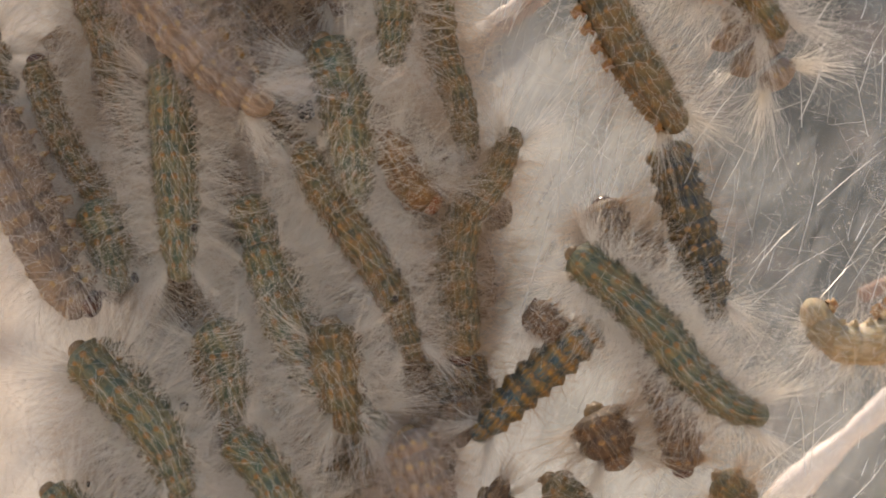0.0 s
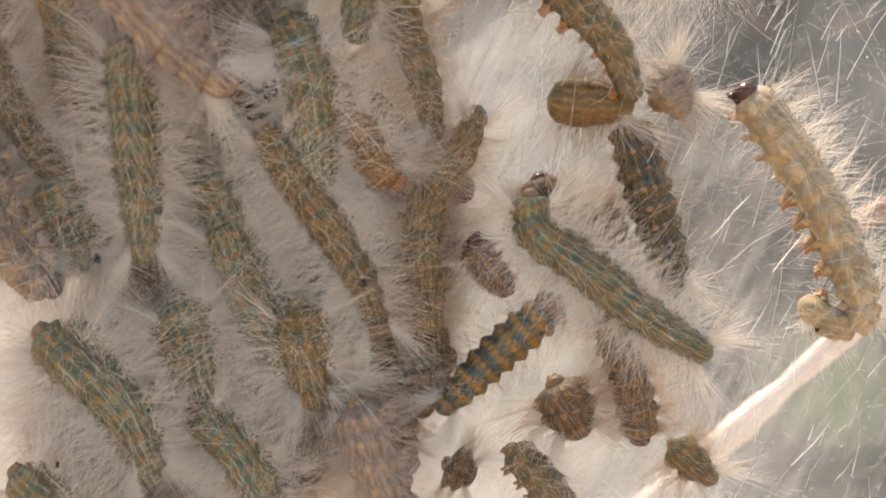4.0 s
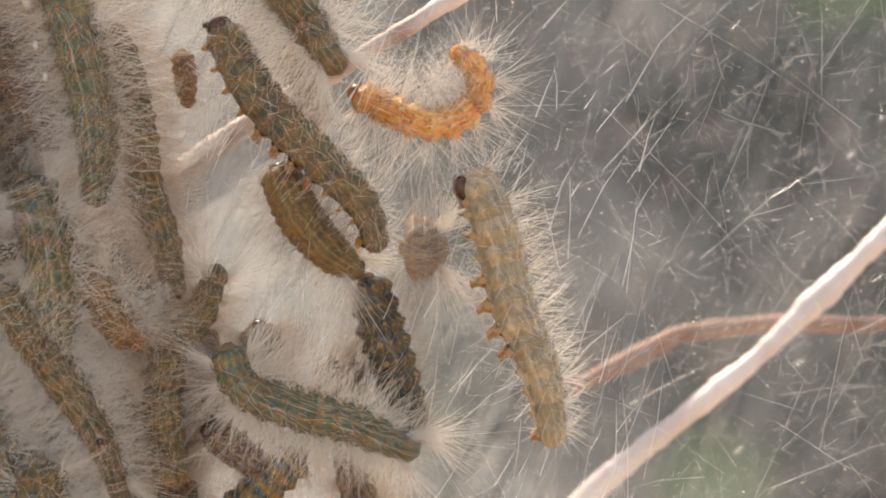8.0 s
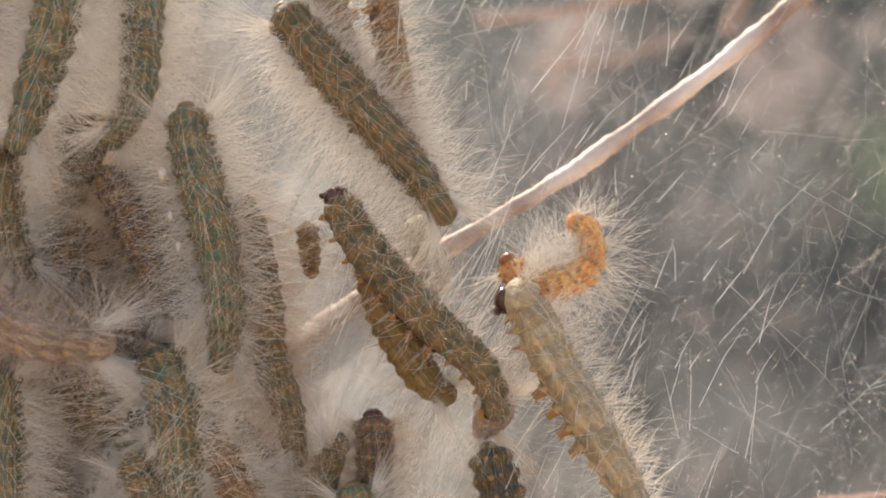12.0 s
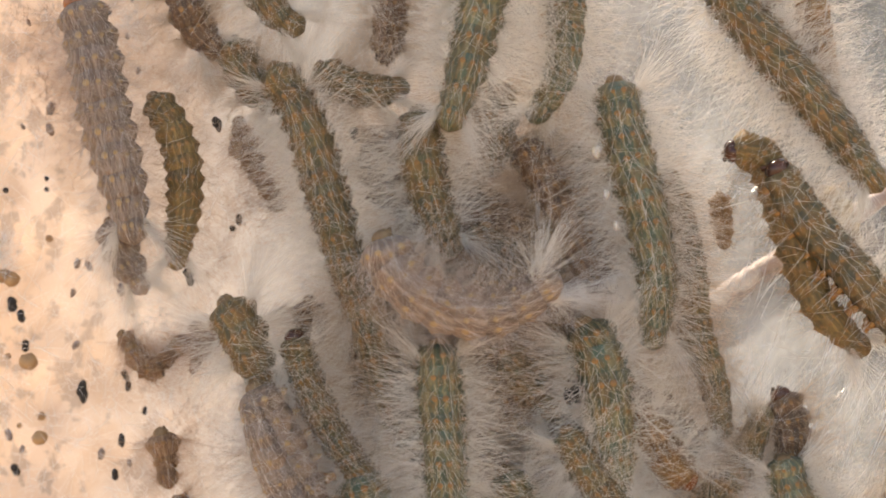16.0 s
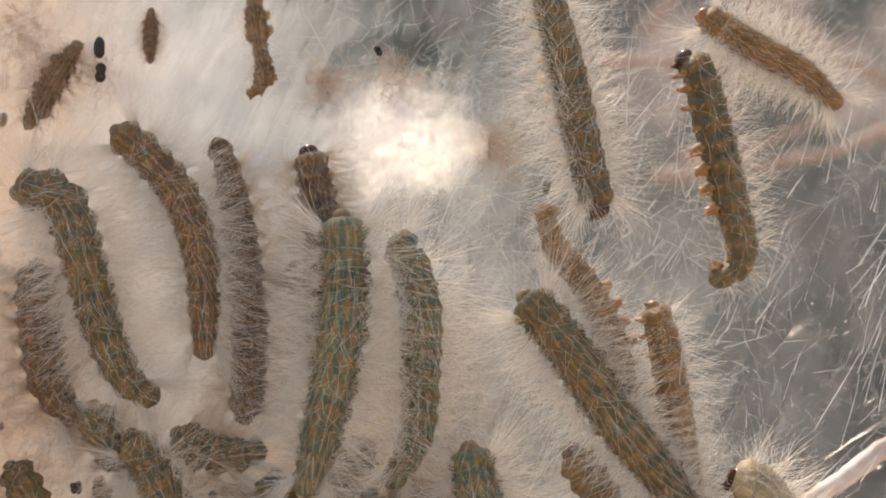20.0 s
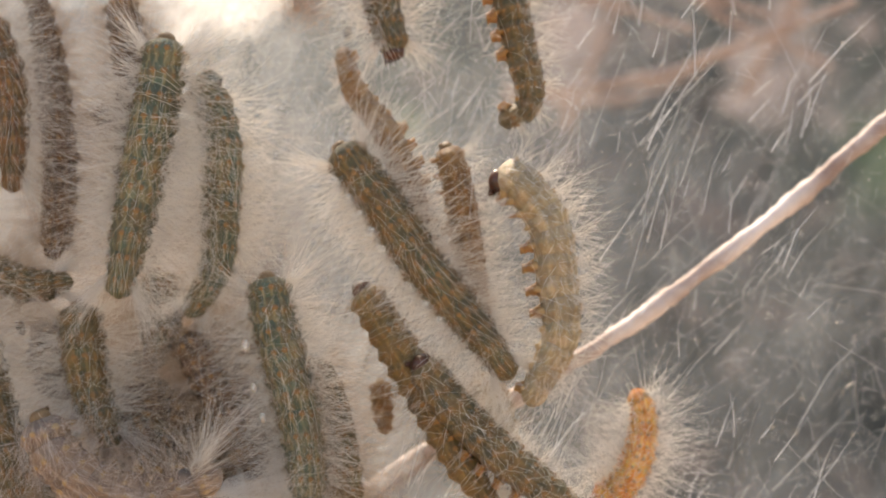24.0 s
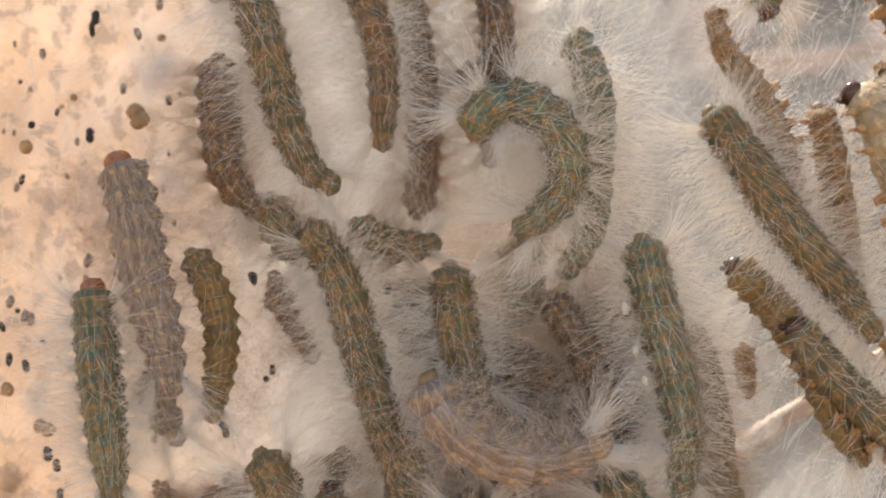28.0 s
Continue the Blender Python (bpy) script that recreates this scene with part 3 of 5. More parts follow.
def caterpillar(style, width, depth, roll, points, length=0.0, head="tucked"):
    """width, depth and points (x, z), head first, in mm; roll turns the back away from the viewer."""
    if not length:
        length = spine(points, 4)[2]
    short = length < 3.2 * width
    count = max(4, min(13, round(length / (width * 0.55)))) + (0 if short else 1)
    base = Vector((points[len(points) // 2][0], depth, points[len(points) // 2][1])) * MM
    thing = new("caterpillar" if style != "tan" else "cast_skin")
    thing.location = base
    label = LABELS[style]
    tagged(thing, label, "caterpillar" if style != "tan" else "cast skin", "caterpillars of the nest" if style != "tan" else "cast skins")
    poses = segment_poses(points, count, depth, roll, base)
    k, pace = width / (2 * R0), length / count / L0
    parts = []
    side_view = abs(roll) >= 25
    for i, m in enumerate(poses):
        s = i / (count - 1)
        girth = k * 1.01 * (0.80 + 0.24 * math.sin(math.pi * min(1, 0.12 + s * 0.95)) - 0.16 * max(0, s - 0.85) / 0.15)
        if style == "tan":
            girth *= rng.uniform(0.45, 0.8)
        if i == 0:
            ob = put("head", HEADS[head], thing, HEAD_LABELS[head])
            ob.scale = [k * (0.62 if head == "tucked" else 0.9)] * 3
        else:
            last = i == count - 1
            ob = put("segment", TAILS[style] if last else FRONTS[style] if i == 1 else rng.choice(SEGMENTS[style]), thing)
            ob.scale = (girth, pace * 1.08, girth)
            ends = HAIRS_END[0] if i == 1 else HAIRS_END[1] if last else rng.choice(HAIRS)
            if style == "orange":
                ends = rng.choice(HAIRS_LONG)
            elif style in ("dark", "dark2", "blue", "yellow") and not last:
                ends = rng.choice(HAIRS_THIN)
            elif abs(roll) >= 58:
                ends = rng.choice(HAIRS_SIDE)
            # brown and grey ones, and deeper ones whose darker hair paints in shade
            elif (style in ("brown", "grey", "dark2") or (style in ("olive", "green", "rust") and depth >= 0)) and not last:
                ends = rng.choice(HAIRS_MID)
            elif style == "tan":
                ends = rng.choice(HAIRS_TAN)
            elif style == "lilac" and not last:
                ends = rng.choice(HAIRS_FUZZ)
            # others far in get dull hair, shade again put into its colour
            elif depth >= 2:
                ends = rng.choice(HAIRS_THIN)
            put("hairs", ends, ob, "long white hairs")
            if side_view and i in (1, 2, 3) and count > 6:
                for sx in (-1, 1):
                    foot = put("leg", LEG, ob)
                    foot.location, foot.scale = (0.5 * sx * MM, 0.1 * MM, -1.6 * MM), (1, 1 / max(pace, 0.5), 1)
            if (side_view and i in (5, 6, 7, 8) and count > 7) or (side_view and last):
                for sx in (-1, 1):
                    foot = put("proleg", PROLEG, ob)
                    foot.location, foot.scale = (0.75 * sx * MM, 0, -1.5 * MM), (1.45, 1.45 / max(pace, 0.5), 1.05)
        ob.matrix_basis = m @ Matrix.Diagonal((*ob.scale, 1))
        parts.append(ob)
    bodies[thing.name] = (parts, roll, depth, base)
    return thing


def fluff(thing, count):
    """Longer white hairs on the first segments behind the head."""
    for k, seg in enumerate(bodies[thing.name][0][1:1 + count]):
        seg.children[0].data = HAIRS_LONG[k % len(HAIRS_LONG)]


def bend(thing, t, *points):
    parts, roll, depth, base = bodies[thing.name]
    return t, segment_poses(points, len(parts), depth, roll, base)


def crawl(thing, *rows):
    """Moves every segment of a caterpillar through the given shapes."""
    rows = list(rows)
    if rows[0][0] > 0:
        rows.insert(0, (0.0, rows[0][1]))
    if rows[-1][0] < 28:
        rows.append((28.0, rows[-1][1]))
    for i, part in enumerate(bodies[thing.name][0]):
        walk(part, [(t, shapes[i]) for t, shapes in rows])


fluff(caterpillar("olive", 3.9, -2, 10, [(-64.9, 67.6), (-62.2, 68.4), (-58.8, 67.6), (-56.8, 61.8), (-55.0, 55.3), (-52.8, 50.4), (-49.9, 48.2)]), 3)
caterpillar("rust", 3.4, -1, 0, [(-55.2, 75.2), (-50.8, 71.7), (-47.3, 67.1), (-45.5, 60.5), (-45.4, 52.2)])
caterpillar("grey", 3.3, 2, 0, [(-42.5, 44.2), (-41.6, 48.8), (-41.5, 56.0), (-42.3, 63.8), (-43.4, 69.9), (-44.6, 73.3)], head="dark")
u04 = caterpillar("green", 4.4, -3.5, 0, [(-32.5, 67.5), (-31.8, 60.0), (-32.2, 53.1), (-33.8, 45.6), (-35.8, 38.8)], 27.5)
caterpillar("brown", 3.3, 1.5, 0, [(-35.8, 73.5), (-34.8, 69.0), (-34.0, 62.9), (-34.4, 56.3), (-34.7, 50.8)], head="dark")
fluff(caterpillar("green", 4.0, -1, 40, [(-28.4, 60.4), (-26.4, 62.5), (-24.6, 57.4), (-24.6, 50.8), (-25.1, 44.3), (-27.7, 39.8)]), 3)
caterpillar("tan", 2.8, 1, 60, [(-42.1, 77.2), (-39.7, 79.2), (-40.3, 83.7), (-41.1, 90.3)])
caterpillar("tan", 3.2, 2, 0, [(-57.5, 84.0), (-60.5, 79.6), (-63.3, 74.8)])
caterpillar("tan", 1.7, 2, 0, [(-50.9, 87.0), (-51.1, 81.1)])
caterpillar("olive", 3.8, -1, -40, [(-6.9, 64.3), (-8.9, 72.4), (-10.4, 79.8), (-12.5, 88.0), (-14.1, 91.8)], head="dark")
caterpillar("olive", 3.9, -1, 85, [(-0.5, 81.2), (2.0, 79.7), (3.7, 73.7), (5.2, 67.1), (6.3, 61.4), (3.6, 59.1)], head="dark")
caterpillar("amber", 2.8, 1, 0, [(2.1, 85.7), (7.9, 82.0), (12.8, 79.3), (16.3, 76.0)], head="pale")
caterpillar("amber", 3.3, 0.8, 85, [(-4.3, 42.9), (-4.9, 48.5), (-6.0, 53.5), (-8.4, 58.8), (-11.2, 62.4), (-12.6, 66.6)])
caterpillar("amber", 3.5, 0.8, 85, [(-2.5, 58.3), (-1.2, 54.0), (-0.1, 47.8), (0.9, 42.3), (2.0, 37.2)])
u15 = caterpillar("olive", 4.2, -1.5, 0, [(1.4, 44.1), (6.0, 38.8), (10.1, 32.4), (15.2, 26.1), (19.2, 20.4)], 30.3)
u16 = caterpillar("pale", 4.6, -2, 75, [(30.1, 8.1), (33.0, 1.5), (32.0, -4.0), (28.1, -7.1), (24.1, -7.1), (21.9, -4.1)], 31.0, head="dark")
h1 = caterpillar("yellow", 3.8, 0, 20, [(2.7, 10.7), (5.1, 11.4), (8.7, 11.9), (9.2, 11.7)], 27.2, head="dark")
h2 = caterpillar("olive", 4.3, -2, 60, [(-2.2, 32.6), (1.9, 26.3), (5.5, 19.5), (8.6, 14.8), (10.1, 12.0)], 28.8, head="dark")
caterpillar("dark", 3.9, 1, 0, [(8.7, 12.5), (9.9, 8.3), (11.4, 3.3), (13.0, -1.6), (13.8, -5.4)])
u19 = caterpillar("lilac", 5.2, 1.5, 0, [(13.9, 25.0), (17.3, 19.6), (20.4, 15.9)], 6.8)
u20 = caterpillar("orange", 3.0, 2, 0, [(9.8, 31.5), (10.9, 27.5), (14.5, 25.3), (17.6, 27.4), (18.1, 31.1)], 18.3, head="pale")
caterpillar("olive", 3.8, 0, -40, [(-9.8, -10.8), (-9.8, -6.2), (-10.3, -0.8), (-9.4, 4.1), (-6.8, 7.5), (-4.9, 12.0)], head="dark")
caterpillar("amber", 3.9, -1, 20, [(-10.7, 4.3), (-13.2, 5.6), (-15.3, 8.4), (-17.1, 12.5)], head="pale")
caterpillar("olive", 3.7, 0, 45, [(-17.0, 36.3), (-14.2, 32.4), (-12.5, 25.3), (-11.9, 19.9), (-10.0, 14.5), (-9.0, 9.1)])
caterpillar("green", 4.3, -2, 0, [(-20.3, 45.3), (-18.8, 37.6), (-16.8, 30.5), (-15.8, 24.1), (-16.1, 18.1)])
caterpillar("green", 4.7, -2, 0, [(-23.8, 22.2), (-21.5, 17.8), (-20.4, 13.1), (-19.7, 6.9), (-19.4, 3.7)])
caterpillar("olive", 3.5, -3, 0, [(-25.1, 11.7), (-22.4, 6.4), (-18.8, 1.4), (-15.6, -3.8), (-13.7, -9.1)])
caterpillar("blue", 3.4, 0, 0, [(4.1, -5.0), (-0.1, -8.5), (-4.0, -12.1), (-8.4, -16.6)])
u29 = caterpillar("green", 3.9, -2, 0, [(-0.8, 1.5), (4.0, -2.1), (8.1, -6.2), (11.6, -10.5), (15.2, -13.3), (17.9, -14.0)], 25.0)
u30 = caterpillar("brown", 3.6, 0, -60, [(-3.5, -4.5), (-2.2, -5.6), (-0.6, -6.9)], 9.3, head="dark")
caterpillar("brown", 5.0, 1, 0, [(1.8, -12.7), (3.4, -15.6), (5.1, -19.2)])
caterpillar("grey", 3.5, 1, 0, [(10.9, -20.9), (10.2, -15.4), (8.0, -9.7), (6.7, -6.5)], head="dark")
caterpillar("olive", 3.9, 0, 60, [(-2.9, -19.1), (1.3, -23.3), (4.3, -28.3), (8.3, -33.5), (11.7, -37.2)])
u34 = caterpillar("lilac", 4.5, -5, 0, [(-14.9, -14.2), (-12.9, -18.9), (-11.8, -24.5), (-8.5, -29.9)], 19.5)
caterpillar("green", 4.3, -2, 0, [(-29.0, 3.2), (-26.8, -3.6), (-24.4, -8.7), (-20.1, -13.8), (-16.7, -15.5)])
caterpillar("green", 4.1, -4, 0, [(-36.8, 20.3), (-36.4, 13.7), (-36.0, 7.5), (-35.5, 0.4), (-35.3, -2.0)])
caterpillar("olive", 3.3, -1, 0, [(-50.9, 20.3), (-49.4, 14.7), (-47.2, 10.1), (-44.1, 5.6), (-42.2, 1.9)], head="dark")
caterpillar("lilac", 4.6, -4, 70, [(-42.0, -4.9), (-45.7, -3.5), (-48.6, 0.6), (-51.9, 6.8), (-54.3, 12.9)], head="dark")
caterpillar("green", 4.3, -5, 0, [(-48.8, -20.2), (-44.5, -24.3), (-39.6, -28.3), (-34.8, -32.6)])
caterpillar("grey", 3.9, -1, 30, [(-43.9, -13.7), (-41.0, -20.6), (-36.8, -25.8), (-31.3, -30.8)])
caterpillar("green", 4.3, -3, 0, [(-43.8, -7.0), (-40.3, -12.1), (-38.1, -17.2), (-35.1, -22.9)])
caterpillar("dark2", 3.7, 0, 0, [(-33.4, -4.7), (-32.5, -10.5), (-30.5, -15.7), (-28.3, -19.9)], head="dark")
caterpillar("green", 4.1, -3, 0, [(-32.2, -15.3), (-27.9, -19.1), (-25.3, -23.4), (-23.6, -29.3)])
caterpillar("olive", 2.6, -1, 0, [(-20.2, -24.3), (-22.6, -23.6), (-24.7, -25.0)])
caterpillar("brown", 3.9, 1, 0, [(-8.3, -21.6), (-6.9, -22.4), (-5.1, -23.2)])
caterpillar("olive", 3.2, 1, 0, [(12.8, -18.8), (14.9, -20.9), (17.9, -23.5)])
caterpillar("grey", 4.1, 1, 0, [(14.5, -28.1), (13.7, -31.6), (14.0, -35.8)])
caterpillar("green", 4.0, -1, 0, [(-30.9, 7.3), (-28.0, 0.9), (-25.2, -4.2), (-22.5, -7.1)])
caterpillar("olive", 4.6, -3, 0, [(-21.7, -3.8), (-21.0, -9.9), (-19.7, -15.8)])
caterpillar("green", 4.6, -2, 0, [(-33.6, -3.9), (-31.8, -8.7), (-30.5, -15.0)])
caterpillar("olive", 4.7, -1, 0, [(-34.2, -5.5), (-32.7, -11.4), (-31.4, -16.8)])
caterpillar("brown", 3.7, 2, 0, [(3.9, 1.9), (5.2, 1.3), (6.6, 0.5)])
caterpillar("green", 5.0, -1, 0, [(-45.9, 7.8), (-43.4, 2.5), (-41.9, -2.9)])
caterpillar("grey", 4.8, 2, 0, [(-35.1, 23.9), (-31.7, 19.0), (-30.0, 14.0), (-28.3, 9.1)])
caterpillar("olive", 4.7, 0, 0, [(-44.6, 27.0), (-42.8, 19.3), (-41.1, 12.8), (-37.7, 6.8)])
caterpillar("green", 4.8, -4, 0, [(-46.7, -7.1), (-41.7, -11.7), (-37.4, -15.9), (-34.7, -21.5)])
caterpillar("lilac", 4.6, -2, 0, [(-72.0, 52.7), (-70.0, 47.2), (-68.8, 40.6), (-67.0, 34.0), (-65.8, 28.0)], head="pale")
caterpillar("yellow", 3.2, -1, 25, [(-65.1, 43.0), (-62.4, 39.0), (-61.1, 33.4), (-62.0, 25.4)])
caterpillar("olive", 4.2, -0.5, 0, [(-38.9, 42.5), (-38.4, 37.0), (-37.4, 31.8), (-35.2, 26.8)])
u62 = caterpillar("green", 4.1, -2, 0, [(-78.3, -18.8), (-77.6, -27.0), (-76.9, -35.1), (-76.2, -43.2)], 23.5, head="pale")
caterpillar("brown", 4.0, 0, 0, [(-61.9, 63.1), (-61.6, 55.8), (-60.7, 49.6), (-57.9, 46.0)])
caterpillar("olive", 4.1, -1, 0, [(-53.6, 46.3), (-49.6, 39.6), (-47.4, 32.4), (-45.5, 25.8), (-43.7, 19.1)])
u67 = caterpillar("lilac", 5.1, -7, -30, [(-41.9, 28.8), (-36.5, 22.6), (-31.5, 17.1), (-26.6, 13.5)], 22.1)
caterpillar("grey", 3.9, 1, 0, [(-44.6, 22.9), (-43.7, 16.3), (-43.7, 10.8)])
caterpillar("olive", 4.1, 0, 0, [(-38.7, 19.1), (-37.9, 11.5), (-37.2, 5.4), (-36.8, -0.6)])
caterpillar("olive", 4.3, -1, 0, [(-58.3, 23.9), (-55.5, 19.0), (-53.3, 13.6)])
caterpillar("lilac", 4.7, -3, -50, [(-55.0, 15.9), (-52.0, 10.0), (-49.0, 3.6), (-46.0, -2.9)])
caterpillar("dark2", 4.4, 2, 0, [(-35.3, 30.0), (-32.5, 28.3), (-29.1, 27.5)])
caterpillar("dark2", 3.9, 2, 0, [(-23.3, 37.3), (-22.6, 30.6), (-19.9, 23.8)])
caterpillar("amber", 2.0, 4, 0, [(-8.9, 33.8), (-8.2, 27.5)])
caterpillar("olive", 3.5, 0, 20, [(-49.5, 46.0), (-46.7, 43.6), (-43.4, 42.6), (-39.8, 43.0)])
u80 = caterpillar("grey", 3.5, 1, 0, [(3.0, 6.0), (4.1, 2.6), (4.3, -1.1)], 12.1, head="dark")
caterpillar("pale", 3.2, 4, 0, [(0.7, 34.6), (2.9, 30.8), (4.8, 25.8)])
caterpillar("brown", 2.8, 2, 0, [(-37.2, 61.9), (-36.7, 60.2), (-36.4, 58.0)])
caterpillar("olive", 3.7, 0.5, 0, [(-57.1, 49.2), (-56.1, 45.6), (-54.7, 42.9), (-52.6, 40.7)])
caterpillar("tan", 3.3, 2, 0, [(-56.8, 41.1), (-55.2, 36.1), (-52.2, 31.1)])
caterpillar("tan", 3.4, 2, 0, [(-67.9, 18.8), (-65.1, 15.5), (-61.5, 18.3)])
caterpillar("tan", 3.7, 2, 0, [(-64.3, 10.5), (-63.7, 7.1), (-63.2, 3.7)])
caterpillar("grey", 3.9, 1, 0, [(-29.5, 39.1), (-26.6, 34.7), (-23.8, 29.0), (-21.0, 23.4)])
caterpillar("brown", 3.2, 1.5, 0, [(-22.9, 31.1), (-21.0, 28.0), (-19.7, 23.2)])
caterpillar("dark2", 4.0, 2, 0, [(-44.5, 20.5), (-42.4, 15.1), (-43.6, 9.7)])
caterpillar("grey", 4.3, 2.5, 0, [(-32.1, 29.6), (-29.5, 24.3), (-28.0, 18.4), (-26.9, 13.5)])
caterpillar("grey", 3.4, 2.5, 0, [(-50.4, 16.2), (-49.8, 13.4), (-50.0, 10.0)])
caterpillar("olive", 3.9, 2, 0, [(-44.4, 8.4), (-43.8, 4.5), (-43.4, 0.1)])
caterpillar("olive", 3.9, 1, 0, [(-31.3, 18.6), (-28.2, 14.5), (-25.1, 10.9)])
caterpillar("brown", 3.3, 2, 0, [(-21.3, 13.4), (-17.6, 11.9), (-13.7, 12.5)])
caterpillar("brown", 4.5, 2, 0, [(4.7, 2.2), (6.6, 1.1), (8.8, -0.5)])
caterpillar("tan", 2.8, 2, 0, [(-61.5, 20.7), (-60.1, 17.8), (-60.9, 15.0)])
caterpillar("tan", 2.5, 2.5, 0, [(-68.7, 19.4), (-65.8, 16.3)])
caterpillar("tan", 2.8, 2.5, 0, [(-63.4, 2.6), (-60.1, 0.9)])
caterpillar("grey", 4.7, 2, 0, [(-34.9, 31.7), (-32.3, 26.6), (-29.7, 21.9)])
caterpillar("brown", 3.2, 2, 0, [(-26.7, 28.5), (-24.9, 24.8), (-23.0, 22.1)])
caterpillar("grey", 4.9, 2.5, 0, [(-44.9, 19.4), (-41.7, 14.6), (-38.9, 8.6)])
caterpillar("olive", 4.3, 2, 0, [(-28.1, -6.6), (-27.3, -11.5), (-26.3, -17.0)])
caterpillar("brown", 3.2, 2, 0, [(-10.4, -11.5), (-10.1, -17.6)])
caterpillar("grey", 4.8, 3, 0, [(-54.4, 12.1), (-52.0, 7.1), (-49.7, 1.5)])
caterpillar("brown", 4.9, 3, 0, [(-42.2, 2.1), (-39.1, -1.2), (-36.8, -6.2)])
caterpillar("lilac", 3.2, 0.5, 0, [(-69.2, 31.5), (-67.6, 27.0), (-65.4, 23.0)])
caterpillar("tan", 2.5, 2.5, 0, [(-60.8, 20.5), (-59.2, 17.2)])
caterpillar("brown", 4.8, 2.5, 0, [(-38.6, 31.6), (-34.7, 30.5), (-29.7, 30.0), (-24.7, 28.3)])
caterpillar("grey", 4.5, 3, 0, [(-40.3, 41.1), (-42.5, 36.1), (-42.0, 31.6)])
caterpillar("brown", 3.9, 3, 0, [(-19.8, 14.8), (-17.7, 12.1), (-14.7, 10.4)])
caterpillar("grey", 4.6, 3, 0, [(-25.4, 2.2), (-23.3, -2.8), (-20.6, -6.1)])
caterpillar("brown", 4.2, 3, 0, [(-33.8, 33.5), (-30.9, 29.0), (-27.6, 25.6)])
caterpillar("olive", 4.4, 3, 0, [(-32.4, 45.9), (-31.2, 40.2), (-31.6, 34.6)])
caterpillar("brown", 4.3, 3, 0, [(-29.5, -4.1), (-30.0, -9.5), (-27.3, -14.4)])
caterpillar("grey", 4.3, 3, 0, [(-20.9, 7.2), (-19.3, 2.9), (-17.7, -1.4)])
caterpillar("brown", 4.3, 2.5, 0, [(-32.7, 9.2), (-31.6, 4.4), (-31.6, 0.1)])
caterpillar("olive", 4.5, 3, 0, [(-23.0, -16.5), (-21.9, -21.4), (-22.9, -26.3)])
caterpillar("brown", 4.0, 2.5, 0, [(-20.5, -1.1), (-20.0, -5.5), (-17.8, -8.8)])
caterpillar("brown", 3.3, 2, 0, [(-49.5, 23.4), (-49.2, 20.6), (-49.0, 17.8)])

# caterpillars buried deeper in the fluff, under the ones on top
deep = random.Random(5)
for x0, x1, z0, z1, many in ((-50, -20, -34, 26, 30), (-48, -26, 5, 44, 16), (-40, -20, 8, 34, 6), (-27, -9, -12, 24, 8)):
    for _ in range(many):
        x, z, lean, long = deep.uniform(x0, x1), deep.uniform(z0, z1), radians(deep.gauss(-66, 14)), deep.uniform(12, 21)
        d = Vector((math.cos(lean), math.sin(lean))) * long
        bow = deep.uniform(-2.5, 2.5)
        caterpillar(deep.choice(("brown", "grey", "olive", "brown", "dark2")), deep.uniform(3.4, 4.6), deep.uniform(2.6, 6.5), 0,
                    [(x, z), (x + d.x * 0.5 + bow, z + d.y * 0.5), (x + d.x, z + d.y)])


# ---- silk ----
def sheet(name, m, depth, x0, x1, z0, z1, step, swell, seed, recess=0.0):
    """A sagging sheet of silk."""
    bm = bmesh.new()
    nx, nz = int((x1 - x0) / step), int((z1 - z0) / step)
    rows = []
    for j in range(nz + 1):
        row = []
        for i in range(nx + 1):
            x, z = x0 + (x1 - x0) * i / nx, z0 + (z1 - z0) * j / nz
            y = depth + swell * noise.noise((x / 22 + seed, z / 22, seed)) + 0.5 * swell * noise.noise((x / 7, z / 7, seed + 5)) + 0.45 * swell * noise.noise((x / 2.6, z / 4.5, seed + 9))
            y += recess * max(0.0, min(1.0, (x + 75) / 8, (-12 - x) / 12))  # hollow behind the cluster
            row.append(bm.verts.new((x * MM, y * MM, z * MM)))
        rows.append(row)
    for a, b in zip(rows, rows[1:]):
        for i in range(nx):
            bm.faces.new((a[i], a[i + 1], b[i + 1], b[i]))
    return new(name, mesh_of(name, bm, m))


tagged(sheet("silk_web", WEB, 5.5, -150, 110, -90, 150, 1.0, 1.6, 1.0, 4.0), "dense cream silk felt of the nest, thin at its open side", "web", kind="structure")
tagged(sheet("silk_veil", VEIL, 9.5, -150, 130, -90, 150, 3.0, 2.5, 4.0, 4.0), "thin grey-white silk veil behind the caterpillars", "web", kind="structure")


